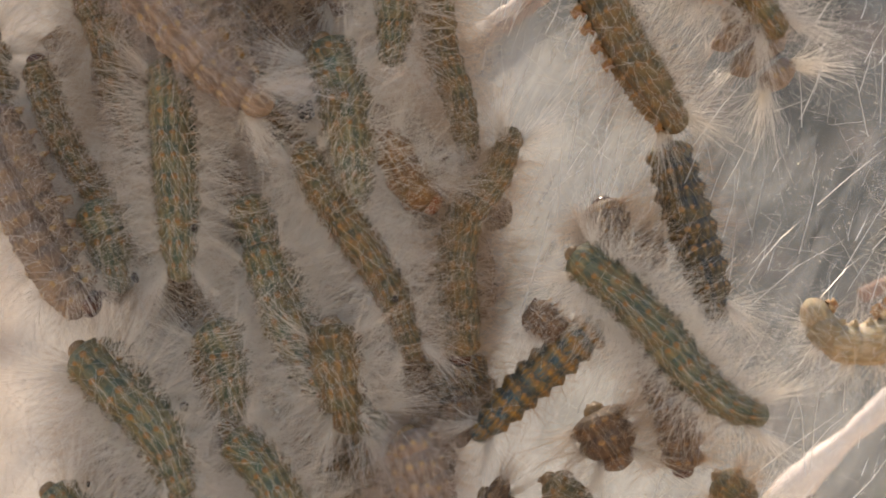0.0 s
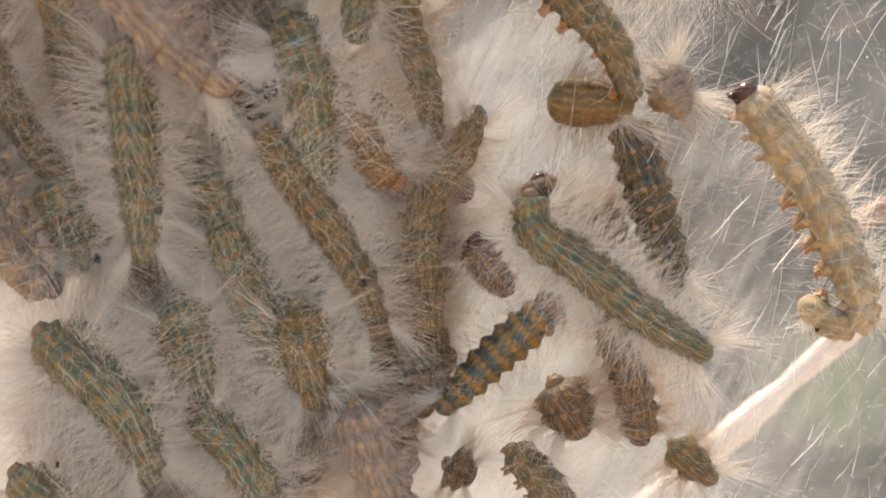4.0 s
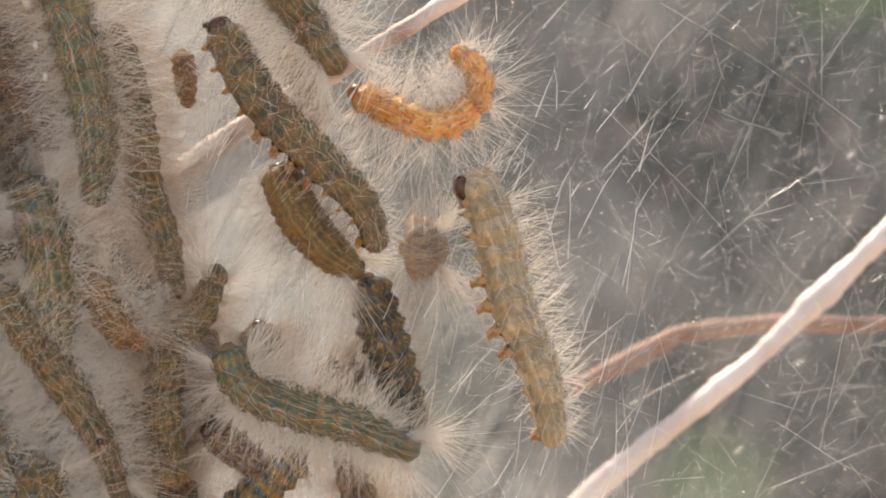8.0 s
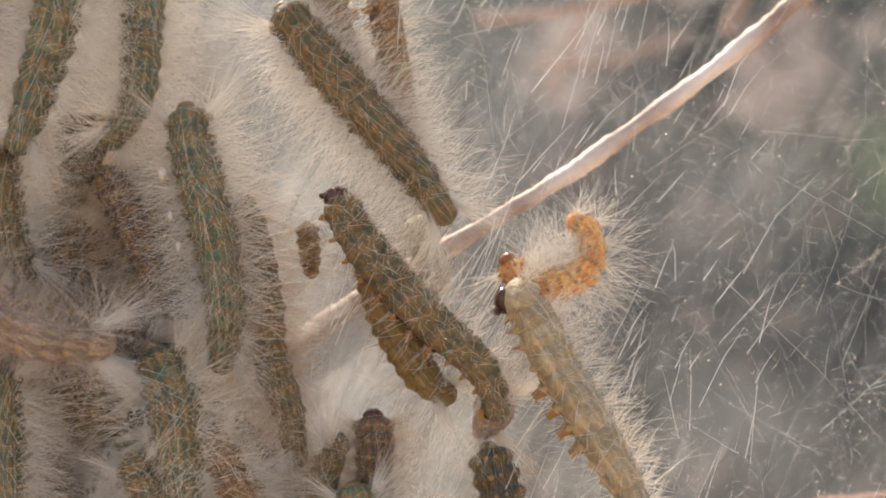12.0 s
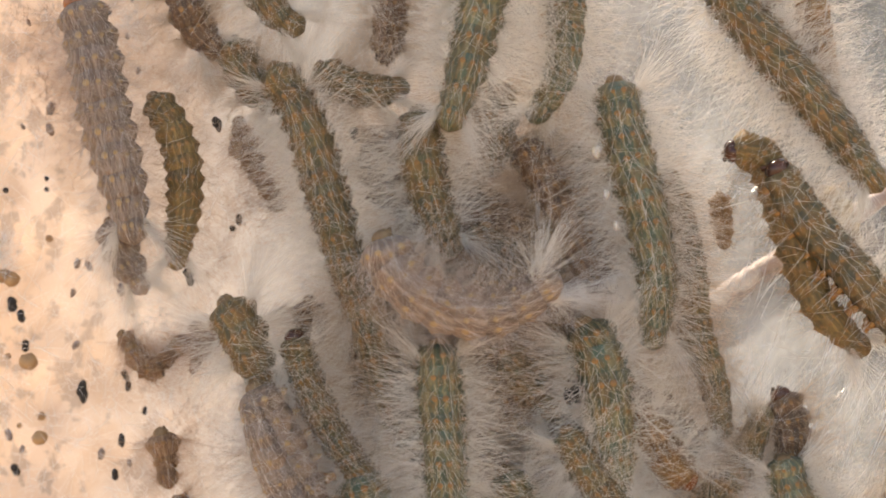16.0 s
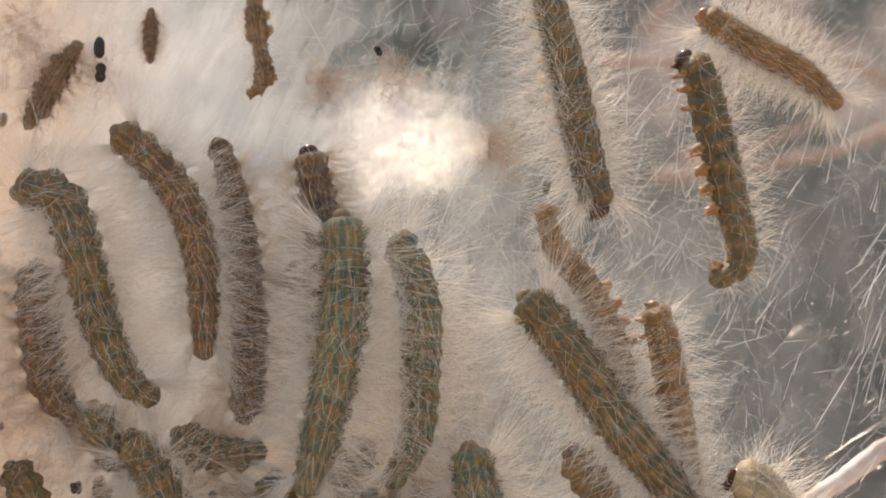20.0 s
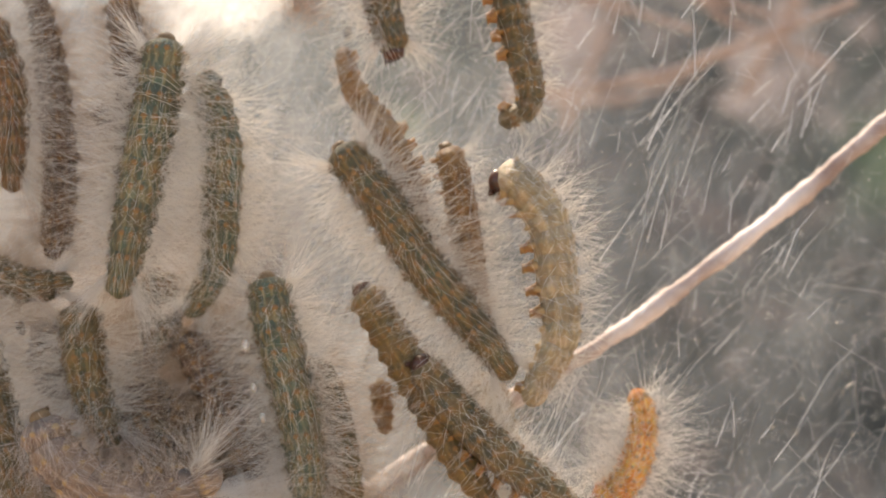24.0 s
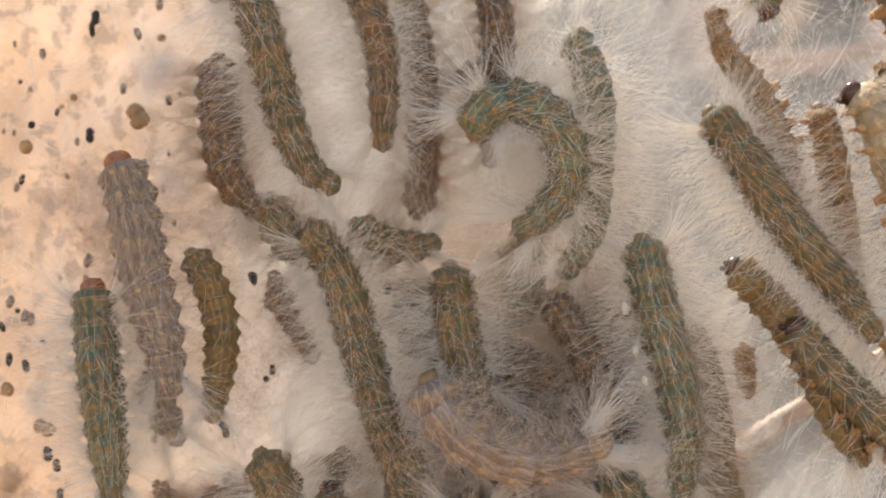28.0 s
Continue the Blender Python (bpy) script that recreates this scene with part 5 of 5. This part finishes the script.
def motions():
    crawl(u04,
          bend(u04, 18, (-32.5, 67.5), (-31.8, 60.0), (-32.2, 53.1), (-33.8, 45.6), (-35.8, 38.8)),
          bend(u04, 26, (-28.9, 69.2), (-30.1, 62.3), (-31.7, 55.1), (-32.8, 49.0), (-34.0, 42.2)),
          bend(u04, 26.6, (-32.1, 66.0), (-31.5, 62.1), (-33.4, 56.6), (-35.6, 49.4), (-37.2, 42.0)),
          bend(u04, 27, (-39.5, 55.9), (-35.4, 58.7), (-31.5, 56.6), (-31.2, 51.1), (-32.6, 46.1), (-34.3, 41.7)),
          bend(u04, 27.5, (-39.8, 53.4), (-37.3, 57.8), (-32.9, 56.2), (-32.1, 51.2), (-33.4, 46.3), (-35.3, 42.7)),
          bend(u04, 28, (-36.7, 51.6), (-35.9, 54.9), (-32.9, 56.7), (-28.6, 54.2), (-27.6, 49.0), (-30.1, 45.4), (-32.3, 44.1)))
    crawl(u15,
          bend(u15, 0, (1.4, 44.1), (6.0, 38.8), (10.1, 32.4), (15.2, 26.1), (19.2, 20.4)),
          bend(u15, 11, (-12.0, 54.3), (-5.2, 45.9), (0.3, 39.5), (5.4, 32.4)),
          bend(u15, 17, (-12.1, 55.6), (-7.6, 49.8), (-2.7, 44.5), (1.7, 39.0), (5.5, 34.1)),
          bend(u15, 18, (-13.0, 56.8), (-8.6, 51.4), (-3.8, 46.0), (0.6, 40.5), (5.0, 35.6)),
          bend(u15, 19, (-15.0, 60.4), (-10.2, 53.4), (-5.9, 46.8), (-1.1, 40.9), (2.7, 36.0)),
          bend(u15, 20, (-15.8, 59.3), (-10.7, 53.2), (-6.4, 46.7), (-2.2, 41.3), (2.4, 35.3)),
          bend(u15, 21, (-12.7, 59.7), (-10.3, 53.7), (-6.0, 47.2), (-1.7, 41.2), (2.3, 35.2)),
          bend(u15, 22, (-10.8, 61.0), (-10.7, 54.2), (-7.8, 47.7), (-3.1, 41.7), (2.8, 35.1)),
          bend(u15, 22.5, (-11.2, 60.5), (-10.9, 54.0), (-8.0, 47.4), (-3.0, 41.4), (3.0, 34.8)),
          bend(u15, 24.5, (-14.3, 57.5), (-8.7, 51.3), (-4.4, 45.0), (0.1, 39.4), (4.6, 33.5)),
          bend(u15, 25, (-14.0, 57.5), (-9.6, 51.8), (-5.1, 45.1), (-0.6, 39.5), (4.2, 33.5)),
          bend(u15, 28, (-14.4, 57.5), (-10.2, 52.0), (-5.8, 45.4), (-1.3, 39.8), (3.1, 33.8)))
    crawl(u16,
          bend(u16, 0, (30.1, 8.1), (33.0, 1.5), (32.0, -4.0), (28.1, -7.1), (24.1, -7.1), (21.9, -4.1)),
          bend(u16, 1, (26.0, 8.7), (28.1, 2.6), (27.7, -3.5), (25.8, -7.6), (22.8, -6.2)),
          bend(u16, 2, (18.0, 15.1), (23.2, 10.0), (27.4, 3.9), (29.1, -1.3), (27.1, -5.9), (23.9, -4.7)),
          bend(u16, 4.5, (18.0, 14.7), (20.1, 12.4), (23.9, 6.2), (27.7, -0.6), (30.5, -5.9), (29.0, -8.0), (25.3, -5.9)),
          bend(u16, 5, (16.5, 10.0), (19.5, 10.1), (21.6, 5.4), (24.3, 0.1), (28.6, -5.2), (26.0, -7.6), (23.8, -5.2)),
          bend(u16, 5.4, (22.6, 11.8), (23.2, 8.1), (24.8, 3.9), (26.5, -0.3), (29.8, -4.6), (26.6, -7.8)),
          bend(u16, 6, (20.3, 15.6), (21.1, 10.3), (23.3, 4.5), (26.1, -0.3), (30.2, -4.2), (28.6, -7.2), (25.4, -7.2)),
          bend(u16, 6.6, (18.5, 12.9), (22.2, 12.9), (23.8, 8.6), (24.4, 3.8), (26.5, -1.0), (28.7, -7.0)),
          bend(u16, 7, (17.9, 18.9), (20.1, 14.1), (23.3, 7.7), (26.0, 2.4), (28.4, -1.9), (27.1, -6.5)),
          bend(u16, 7.6, (20.9, 20.6), (23.0, 15.3), (25.7, 9.4), (28.9, 3.4), (31.0, -2.5), (28.9, -6.3)),
          bend(u16, 8, (16.7, 18.8), (19.7, 19.6), (21.6, 14.3), (22.9, 8.4), (25.6, 2.0), (26.9, -4.7)),
          bend(u16, 8.6, (17.8, 15.7), (21.3, 15.4), (22.3, 10.1), (23.9, 4.8), (26.3, -0.0), (27.1, -5.4)),
          bend(u16, 9, (16.4, 20.2), (19.0, 19.1), (21.4, 13.3), (22.4, 7.4), (25.0, 1.6), (26.6, -4.6)),
          bend(u16, 9.5, (12.3, 18.3), (17.3, 16.9), (21.0, 11.5), (22.5, 6.2), (24.1, 0.9), (25.1, -5.0)),
          bend(u16, 10, (12.0, 21.7), (16.5, 19.8), (21.3, 15.5), (23.9, 10.2), (24.8, 3.9), (25.2, -3.0)),
          bend(u16, 10.4, (10.6, 21.1), (15.1, 20.0), (18.2, 16.3), (18.7, 11.0), (19.7, 5.2), (20.7, -0.0)),
          bend(u16, 11, (10.6, 21.0), (14.2, 20.7), (16.8, 16.4), (20.4, 10.6), (23.3, 5.8), (26.1, 0.6)),
          bend(u16, 13.5, (5.7, 31.1), (10.1, 30.1), (12.9, 24.1), (15.6, 17.7), (19.4, 9.6)),
          bend(u16, 14.5, (9.4, 24.3), (13.5, 24.4), (16.0, 18.5), (16.8, 10.9), (19.8, 2.8)),
          bend(u16, 15, (7.8, 28.9), (11.3, 27.7), (13.5, 21.3), (15.9, 14.3), (18.6, 6.7)),
          bend(u16, 16, (8.3, 31.4), (10.5, 27.7), (13.2, 21.7), (15.5, 15.8), (18.2, 8.8)),
          bend(u16, 17, (6.9, 36.4), (9.5, 34.2), (12.3, 28.8), (15.5, 22.2), (18.9, 15.6)),
          bend(u16, 18, (4.0, 37.0), (7.8, 34.6), (10.9, 29.2), (13.6, 23.1)),
          bend(u16, 19, (5.8, 41.5), (7.9, 36.6), (10.1, 30.1), (11.7, 23.1)),
          bend(u16, 20, (4.5, 40.8), (7.9, 39.1), (10.6, 33.2), (12.6, 26.2)),
          bend(u16, 21, (3.4, 44.8), (6.4, 43.7), (9.6, 39.1), (11.1, 32.1), (12.2, 25.0)),
          bend(u16, 22, (2.0, 50.1), (5.4, 48.1), (7.7, 42.2), (8.7, 34.7), (9.4, 27.7), (8.0, 21.2)),
          bend(u16, 22.5, (1.8, 49.0), (5.1, 48.5), (8.4, 43.0), (9.5, 35.4), (9.2, 31.0)),
          bend(u16, 24.5, (1.2, 55.5), (4.4, 55.0), (8.0, 49.3), (8.9, 43.1), (9.1, 37.4), (5.4, 31.2)),
          bend(u16, 25, (1.3, 58.1), (4.1, 56.3), (7.5, 50.4), (9.0, 44.3), (9.4, 38.1), (7.7, 32.6), (4.7, 30.6)),
          bend(u16, 25.5, (0.9, 58.0), (4.0, 56.4), (7.4, 50.5), (8.8, 43.8), (9.3, 38.2), (7.9, 32.6), (4.3, 30.7)),
          bend(u16, 26, (0.6, 57.6), (3.4, 54.8), (7.3, 49.2), (8.7, 43.1), (8.9, 37.0), (8.4, 32.0), (5.0, 30.0)),
          bend(u16, 27, (2.5, 60.1), (3.2, 54.2), (5.4, 47.5), (7.9, 40.8), (8.8, 35.8), (4.9, 30.8)),
          bend(u16, 28, (-1.4, 58.7), (1.9, 57.1), (4.7, 51.0), (6.9, 44.9), (8.0, 38.2), (4.6, 31.6)))
    crawl(h1,
          bend(h1, 0, (4.2, 21.4), (6.2, 18.2), (8.0, 15.2), (9.8, 12.4)),
          bend(h1, 2.5, (4.2, 21.4), (6.2, 18.2), (8.0, 15.2), (9.8, 12.4)),
          bend(h1, 3.4, (2.6, 15.5), (4.6, 14.6), (7.6, 13.4), (9.0, 12.3)),
          bend(h1, 4.5, (1.9, 11.6), (4.0, 11.6), (7.4, 12.0), (8.4, 12.3)),
          bend(h1, 5, (1.6, 10.5), (4.3, 10.9), (7.5, 11.5), (8.8, 11.8)),
          bend(h1, 5.4, (2.2, 16.4), (4.6, 13.7), (7.0, 11.1), (8.3, 10.6)),
          bend(h1, 5.7, (0.1, 13.2), (2.2, 13.4), (5.9, 12.9), (7.5, 12.4)),
          bend(h1, 6, (3.1, 11.9), (5.8, 12.4), (8.5, 12.4), (9.6, 12.1)),
          bend(h1, 6.5, (8.4, 15.2), (10.3, 14.1), (12.5, 12.5), (14.1, 12.0)),
          bend(h1, 7, (0.5, 17.6), (3.4, 15.5), (7.1, 12.8), (9.0, 12.0)),
          bend(h1, 7.6, (1.1, 20.5), (3.8, 17.3), (6.4, 14.5), (9.1, 12.1)),
          bend(h1, 8, (0.6, 21.9), (2.8, 17.0), (5.4, 13.8), (8.2, 11.6)),
          bend(h1, 8.6, (-2.2, 21.7), (0.5, 19.2), (4.2, 16.0), (7.4, 13.3)),
          bend(h1, 9, (2.3, 21.4), (4.1, 16.6), (6.5, 13.3), (9.4, 12.5)),
          bend(h1, 10, (0.0, 29.3), (2.7, 21.7), (5.9, 16.8), (8.5, 14.6)),
          bend(h1, 11, (-1.7, 30.7), (0.8, 22.5), (4.0, 17.1), (7.2, 14.4)),
          bend(h1, 13.5, (-6.3, 37.4), (-3.5, 33.2), (-1.5, 26.1), (1.1, 20.1), (4.1, 17.9)),
          bend(h1, 14.5, (-8.8, 40.7), (-4.8, 35.9), (-2.3, 28.2), (-0.3, 21.6), (4.1, 16.9)),
          bend(h1, 15, (-10.5, 39.6), (-5.5, 37.0), (-1.9, 27.7), (0.0, 21.1), (4.2, 16.9)),
          bend(h1, 16, (-10.0, 36.8), (-5.3, 36.3), (-2.0, 27.6), (0.3, 22.1), (4.7, 17.5)),
          bend(h1, 17, (-11.0, 39.8), (-5.9, 36.5), (-2.2, 29.6), (0.1, 23.0), (4.3, 18.0)),
          bend(h1, 19, (-10.5, 42.8), (-6.8, 37.9), (-3.0, 30.7), (-0.9, 24.1), (2.9, 19.1)),
          bend(h1, 22, (-12.8, 46.1), (-9.6, 41.7), (-5.3, 34.5), (-2.2, 27.4), (1.6, 21.9)),
          bend(h1, 24.5, (-11.2, 43.4), (-8.1, 38.5), (-4.1, 31.7), (-0.4, 24.9), (2.7, 20.4)),
          bend(h1, 25, (-11.2, 43.6), (-7.9, 38.9), (-3.9, 31.9), (-0.5, 25.2), (2.6, 20.7)),
          bend(h1, 25.5, (-10.7, 41.8), (-7.6, 38.2), (-4.0, 32.0), (-0.6, 25.0), (2.5, 20.7)),
          bend(h1, 26, (-12.6, 40.8), (-7.1, 38.7), (-3.7, 32.5), (-0.9, 25.2), (2.2, 20.7)),
          bend(h1, 26.4, (-13.6, 39.1), (-10.7, 41.1), (-5.7, 36.0), (-1.7, 26.5), (1.1, 20.9)),
          bend(h1, 26.8, (-8.3, 41.7), (-4.9, 38.8), (0.8, 33.2), (4.2, 25.9), (7.3, 20.3)),
          bend(h1, 27, (-11.4, 43.6), (-8.9, 39.1), (-4.3, 32.3), (-0.9, 25.6), (2.5, 20.2)),
          bend(h1, 28, (-11.9, 41.8), (-8.2, 38.7), (-3.7, 33.1), (-0.4, 25.9), (2.4, 21.4)))
    crawl(h2,
          bend(h2, 0, (-2.2, 32.6), (1.9, 26.3), (5.5, 19.5), (8.6, 14.8), (10.1, 12.0)),
          bend(h2, 5, (-7.0, 35.8), (-3.2, 30.8), (2.0, 23.8), (7.0, 18.4), (9.1, 13.2)),
          bend(h2, 8, (-5.2, 36.3), (-1.2, 28.6), (3.8, 23.3), (8.8, 18.0), (10.3, 13.8)),
          bend(h2, 10, (-5.4, 36.3), (-2.0, 29.6), (2.2, 24.2), (6.5, 19.9), (10.6, 13.5)),
          bend(h2, 11, (-6.4, 36.6), (-2.9, 30.2), (3.0, 23.6), (8.3, 18.6), (10.2, 13.8)),
          bend(h2, 14.5, (-5.8, 36.3), (-2.3, 30.3), (2.6, 24.3), (8.1, 18.4), (11.1, 13.6)),
          bend(h2, 17, (-5.3, 37.2), (-1.6, 30.9), (3.4, 25.5), (8.4, 20.0), (12.3, 13.9)),
          bend(h2, 25, (-5.7, 36.3), (-1.7, 30.9), (3.3, 25.9), (8.3, 22.0), (12.7, 17.6)),
          bend(h2, 28, (-6.0, 36.4), (-2.0, 31.0), (2.9, 26.1), (7.9, 22.2), (12.3, 17.9)))
    crawl(u19,
          bend(u19, 0, (13.9, 25.0), (17.3, 19.6), (20.4, 15.9)),
          bend(u19, 1, (13.6, 24.0), (17.1, 19.4), (20.0, 17.3)),
          bend(u19, 2, (13.5, 15.7), (14.6, 13.6), (15.7, 12.0)),
          bend(u19, 4.5, (11.2, 11.7), (12.8, 13.8), (14.6, 15.4)),
          bend(u19, 5, (13.2, 12.9), (14.6, 13.2), (16.2, 13.4)),
          bend(u19, 8, (12.0, 13.7), (14.1, 13.7), (16.6, 13.7)),
          bend(u19, 8.5, (12.0, 14.1), (13.9, 13.9), (16.1, 14.0)),
          bend(u19, 9.4, (9.1, 13.3), (11.3, 13.0), (12.7, 12.7)),
          bend(u19, 10, (8.0, 15.2), (9.6, 14.6), (11.0, 14.1)))
    crawl(u20,
          bend(u20, 0, (9.8, 31.5), (10.9, 27.5), (14.5, 25.3), (17.6, 27.4), (18.1, 31.1)),
          bend(u20, 4.5, (8.8, 31.1), (11.5, 27.0), (15.3, 25.4), (17.6, 27.5), (17.8, 31.1)),
          bend(u20, 5, (9.9, 31.7), (11.0, 27.6), (14.8, 25.6), (18.0, 27.6), (18.3, 31.6)),
          bend(u20, 5.7, (10.6, 24.2), (14.6, 24.8), (18.4, 27.5), (20.5, 31.3), (19.4, 33.4)),
          bend(u20, 6, (7.2, 27.1), (11.3, 25.1), (15.6, 25.4), (17.5, 28.9), (16.2, 32.7)),
          bend(u20, 6.6, (5.8, 28.2), (9.1, 26.1), (13.9, 25.3), (16.7, 28.5), (16.1, 31.8)),
          bend(u20, 7, (6.7, 27.7), (10.8, 26.5), (15.6, 25.2), (18.9, 27.6), (19.2, 30.3), (16.7, 31.9)),
          bend(u20, 8, (6.7, 29.5), (10.9, 27.3), (15.8, 25.6), (19.4, 27.3), (20.1, 30.6), (17.5, 32.9)),
          bend(u20, 8.6, (8.4, 23.0), (12.2, 23.3), (16.0, 25.5), (18.2, 29.0), (17.2, 31.7)),
          bend(u20, 9, (7.5, 24.4), (11.9, 23.2), (16.3, 24.1), (18.5, 28.4), (16.6, 32.5)),
          bend(u20, 10, (10.4, 29.9), (12.7, 26.1), (16.3, 24.5), (18.8, 26.9), (18.7, 30.2), (16.3, 32.4)),
          bend(u20, 11, (7.0, 30.6), (9.5, 26.7), (14.4, 25.2), (18.0, 27.5), (18.3, 30.8), (15.9, 32.6)),
          bend(u20, 13.5, (16.5, 27.4), (19.0, 26.9), (21.2, 29.7), (20.9, 33.1), (19.5, 33.6)),
          bend(u20, 14, (14.1, 25.4), (16.5, 27.2), (18.6, 30.6), (17.8, 33.0)),
          bend(u20, 14.5, (14.2, 24.7), (16.6, 26.1), (18.1, 29.5), (17.1, 32.2)),
          bend(u20, 22, (11.0, 21.3), (14.4, 22.9), (16.4, 26.7), (16.7, 30.6), (15.7, 32.6)),
          bend(u20, 24.5, (12.7, 20.4), (16.2, 22.1), (18.2, 25.6), (18.5, 29.6), (17.5, 31.6)),
          bend(u20, 25, (12.7, 20.9), (16.2, 22.4), (18.4, 25.8), (18.6, 29.8), (17.5, 32.0)),
          bend(u20, 26, (12.4, 20.7), (15.5, 21.8), (17.8, 25.3), (18.3, 29.5), (17.1, 32.1)),
          bend(u20, 28, (12.7, 19.5), (15.8, 21.2), (17.8, 24.6), (18.1, 28.6), (17.0, 30.9)))
    crawl(u29,
          bend(u29, 0, (-0.8, 1.5), (4.0, -2.1), (8.1, -6.2), (11.6, -10.5), (15.2, -13.3), (17.9, -14.0)),
          bend(u29, 1, (1.2, 3.7), (2.8, -0.4), (7.0, -4.4), (11.2, -8.0), (17.3, -11.9)),
          bend(u29, 2, (0.1, 5.3), (1.2, 0.6), (5.3, -3.0), (10.6, -7.6), (17.8, -10.7)),
          bend(u29, 5, (-0.5, 5.8), (0.0, 1.1), (4.3, -2.1), (9.0, -5.8), (16.2, -10.9)),
          bend(u29, 6, (-3.8, 5.5), (-0.6, 1.3), (4.2, -3.0), (9.5, -7.2), (16.5, -11.3)),
          bend(u29, 7, (-4.3, 4.9), (-1.1, 0.9), (3.6, -2.3), (8.9, -5.5), (14.0, -9.3)),
          bend(u29, 8, (-4.2, 5.9), (-2.4, 1.1), (2.3, -1.1), (7.7, -2.7), (13.8, -5.5)),
          bend(u29, 9, (-4.1, 6.1), (-2.7, 1.8), (1.2, -1.7), (6.4, -3.6), (14.1, -6.3)),
          bend(u29, 10, (-4.2, 7.9), (-1.6, 2.1), (3.6, -1.6), (9.9, -3.3)),
          bend(u29, 11, (-3.9, 8.6), (-1.8, 2.4), (4.0, -1.3), (9.8, -2.9)))
    crawl(u30,
          bend(u30, 0, (-3.5, -4.5), (-2.2, -5.6), (-0.6, -6.9)),
          bend(u30, 1, (-7.2, 0.8), (-3.2, -3.1), (0.0, -6.1)),
          bend(u30, 2, (-3.8, 1.0), (-3.2, -3.0), (-2.5, -7.4)),
          bend(u30, 4.5, (-6.2, 0.0), (-4.1, -2.7), (-1.9, -4.8)),
          bend(u30, 5, (-5.7, -0.5), (-3.1, -4.0), (-0.2, -8.1)),
          bend(u30, 7, (-5.3, -2.0), (-3.1, -5.8), (-0.7, -9.0)),
          bend(u30, 8, (-7.0, -2.4), (-3.8, -5.1), (-0.0, -7.9)))
    crawl(u34,
          bend(u34, 0, (-14.9, -14.2), (-12.9, -18.9), (-11.8, -24.5), (-8.5, -29.9)),
          bend(u34, 1, (-16.4, -12.1), (-13.7, -17.0), (-12.3, -22.5), (-9.4, -29.0)),
          bend(u34, 2, (-16.5, -13.1), (-14.6, -18.9), (-12.6, -25.0), (-8.8, -31.6)))
    crawl(u62,
          bend(u62, 0, (-78.3, -18.8), (-77.6, -27.0), (-76.9, -35.1), (-76.2, -43.2)),
          bend(u62, 25, (-71.9, 20.4), (-71.2, 12.8), (-70.3, 6.2), (-69.3, -1.3)),
          bend(u62, 27.2, (-71.2, 34.9), (-71.1, 28.6), (-70.2, 21.4), (-69.3, 13.8)),
          bend(u62, 28, (-73.7, 40.3), (-73.2, 33.4), (-72.3, 25.7), (-71.3, 17.5)))
    crawl(u67,
          bend(u67, 0, (-41.9, 28.8), (-36.5, 22.6), (-31.5, 17.1), (-26.6, 13.5)),
          bend(u67, 5, (-41.2, 28.7), (-36.3, 22.8), (-31.6, 17.5), (-26.9, 14.0)),
          bend(u67, 11, (-41.1, 29.0), (-36.3, 23.8), (-30.1, 20.7), (-26.0, 19.1)),
          bend(u67, 14.5, (-42.6, 28.7), (-40.7, 24.6), (-36.5, 21.4), (-31.2, 21.0), (-24.9, 23.9)),
          bend(u67, 17, (-42.3, 31.7), (-40.5, 26.1), (-35.8, 22.7), (-30.8, 22.2), (-26.1, 25.1)),
          bend(u67, 25, (-41.7, 32.1), (-38.7, 25.8), (-33.3, 22.6), (-28.6, 22.6), (-23.8, 24.7)))
    crawl(u80,
          bend(u80, 0, (3.0, 6.0), (4.1, 2.6), (4.3, -1.1)),
          bend(u80, 8, (-1.4, 7.2), (-0.6, 2.9), (-0.1, -1.0)),
          bend(u80, 11, (-2.3, 13.1), (-1.7, 8.0), (-1.4, 3.7)),
          bend(u80, 13.5, (-1.3, 16.6), (-1.5, 10.6), (-1.7, 4.5)),
          bend(u80, 14.5, (-1.4, 16.2), (-1.8, 9.3), (-2.3, 3.8)),
          bend(u80, 16, (-3.8, 14.6), (-2.1, 9.9), (-2.0, 3.2)))

motions()
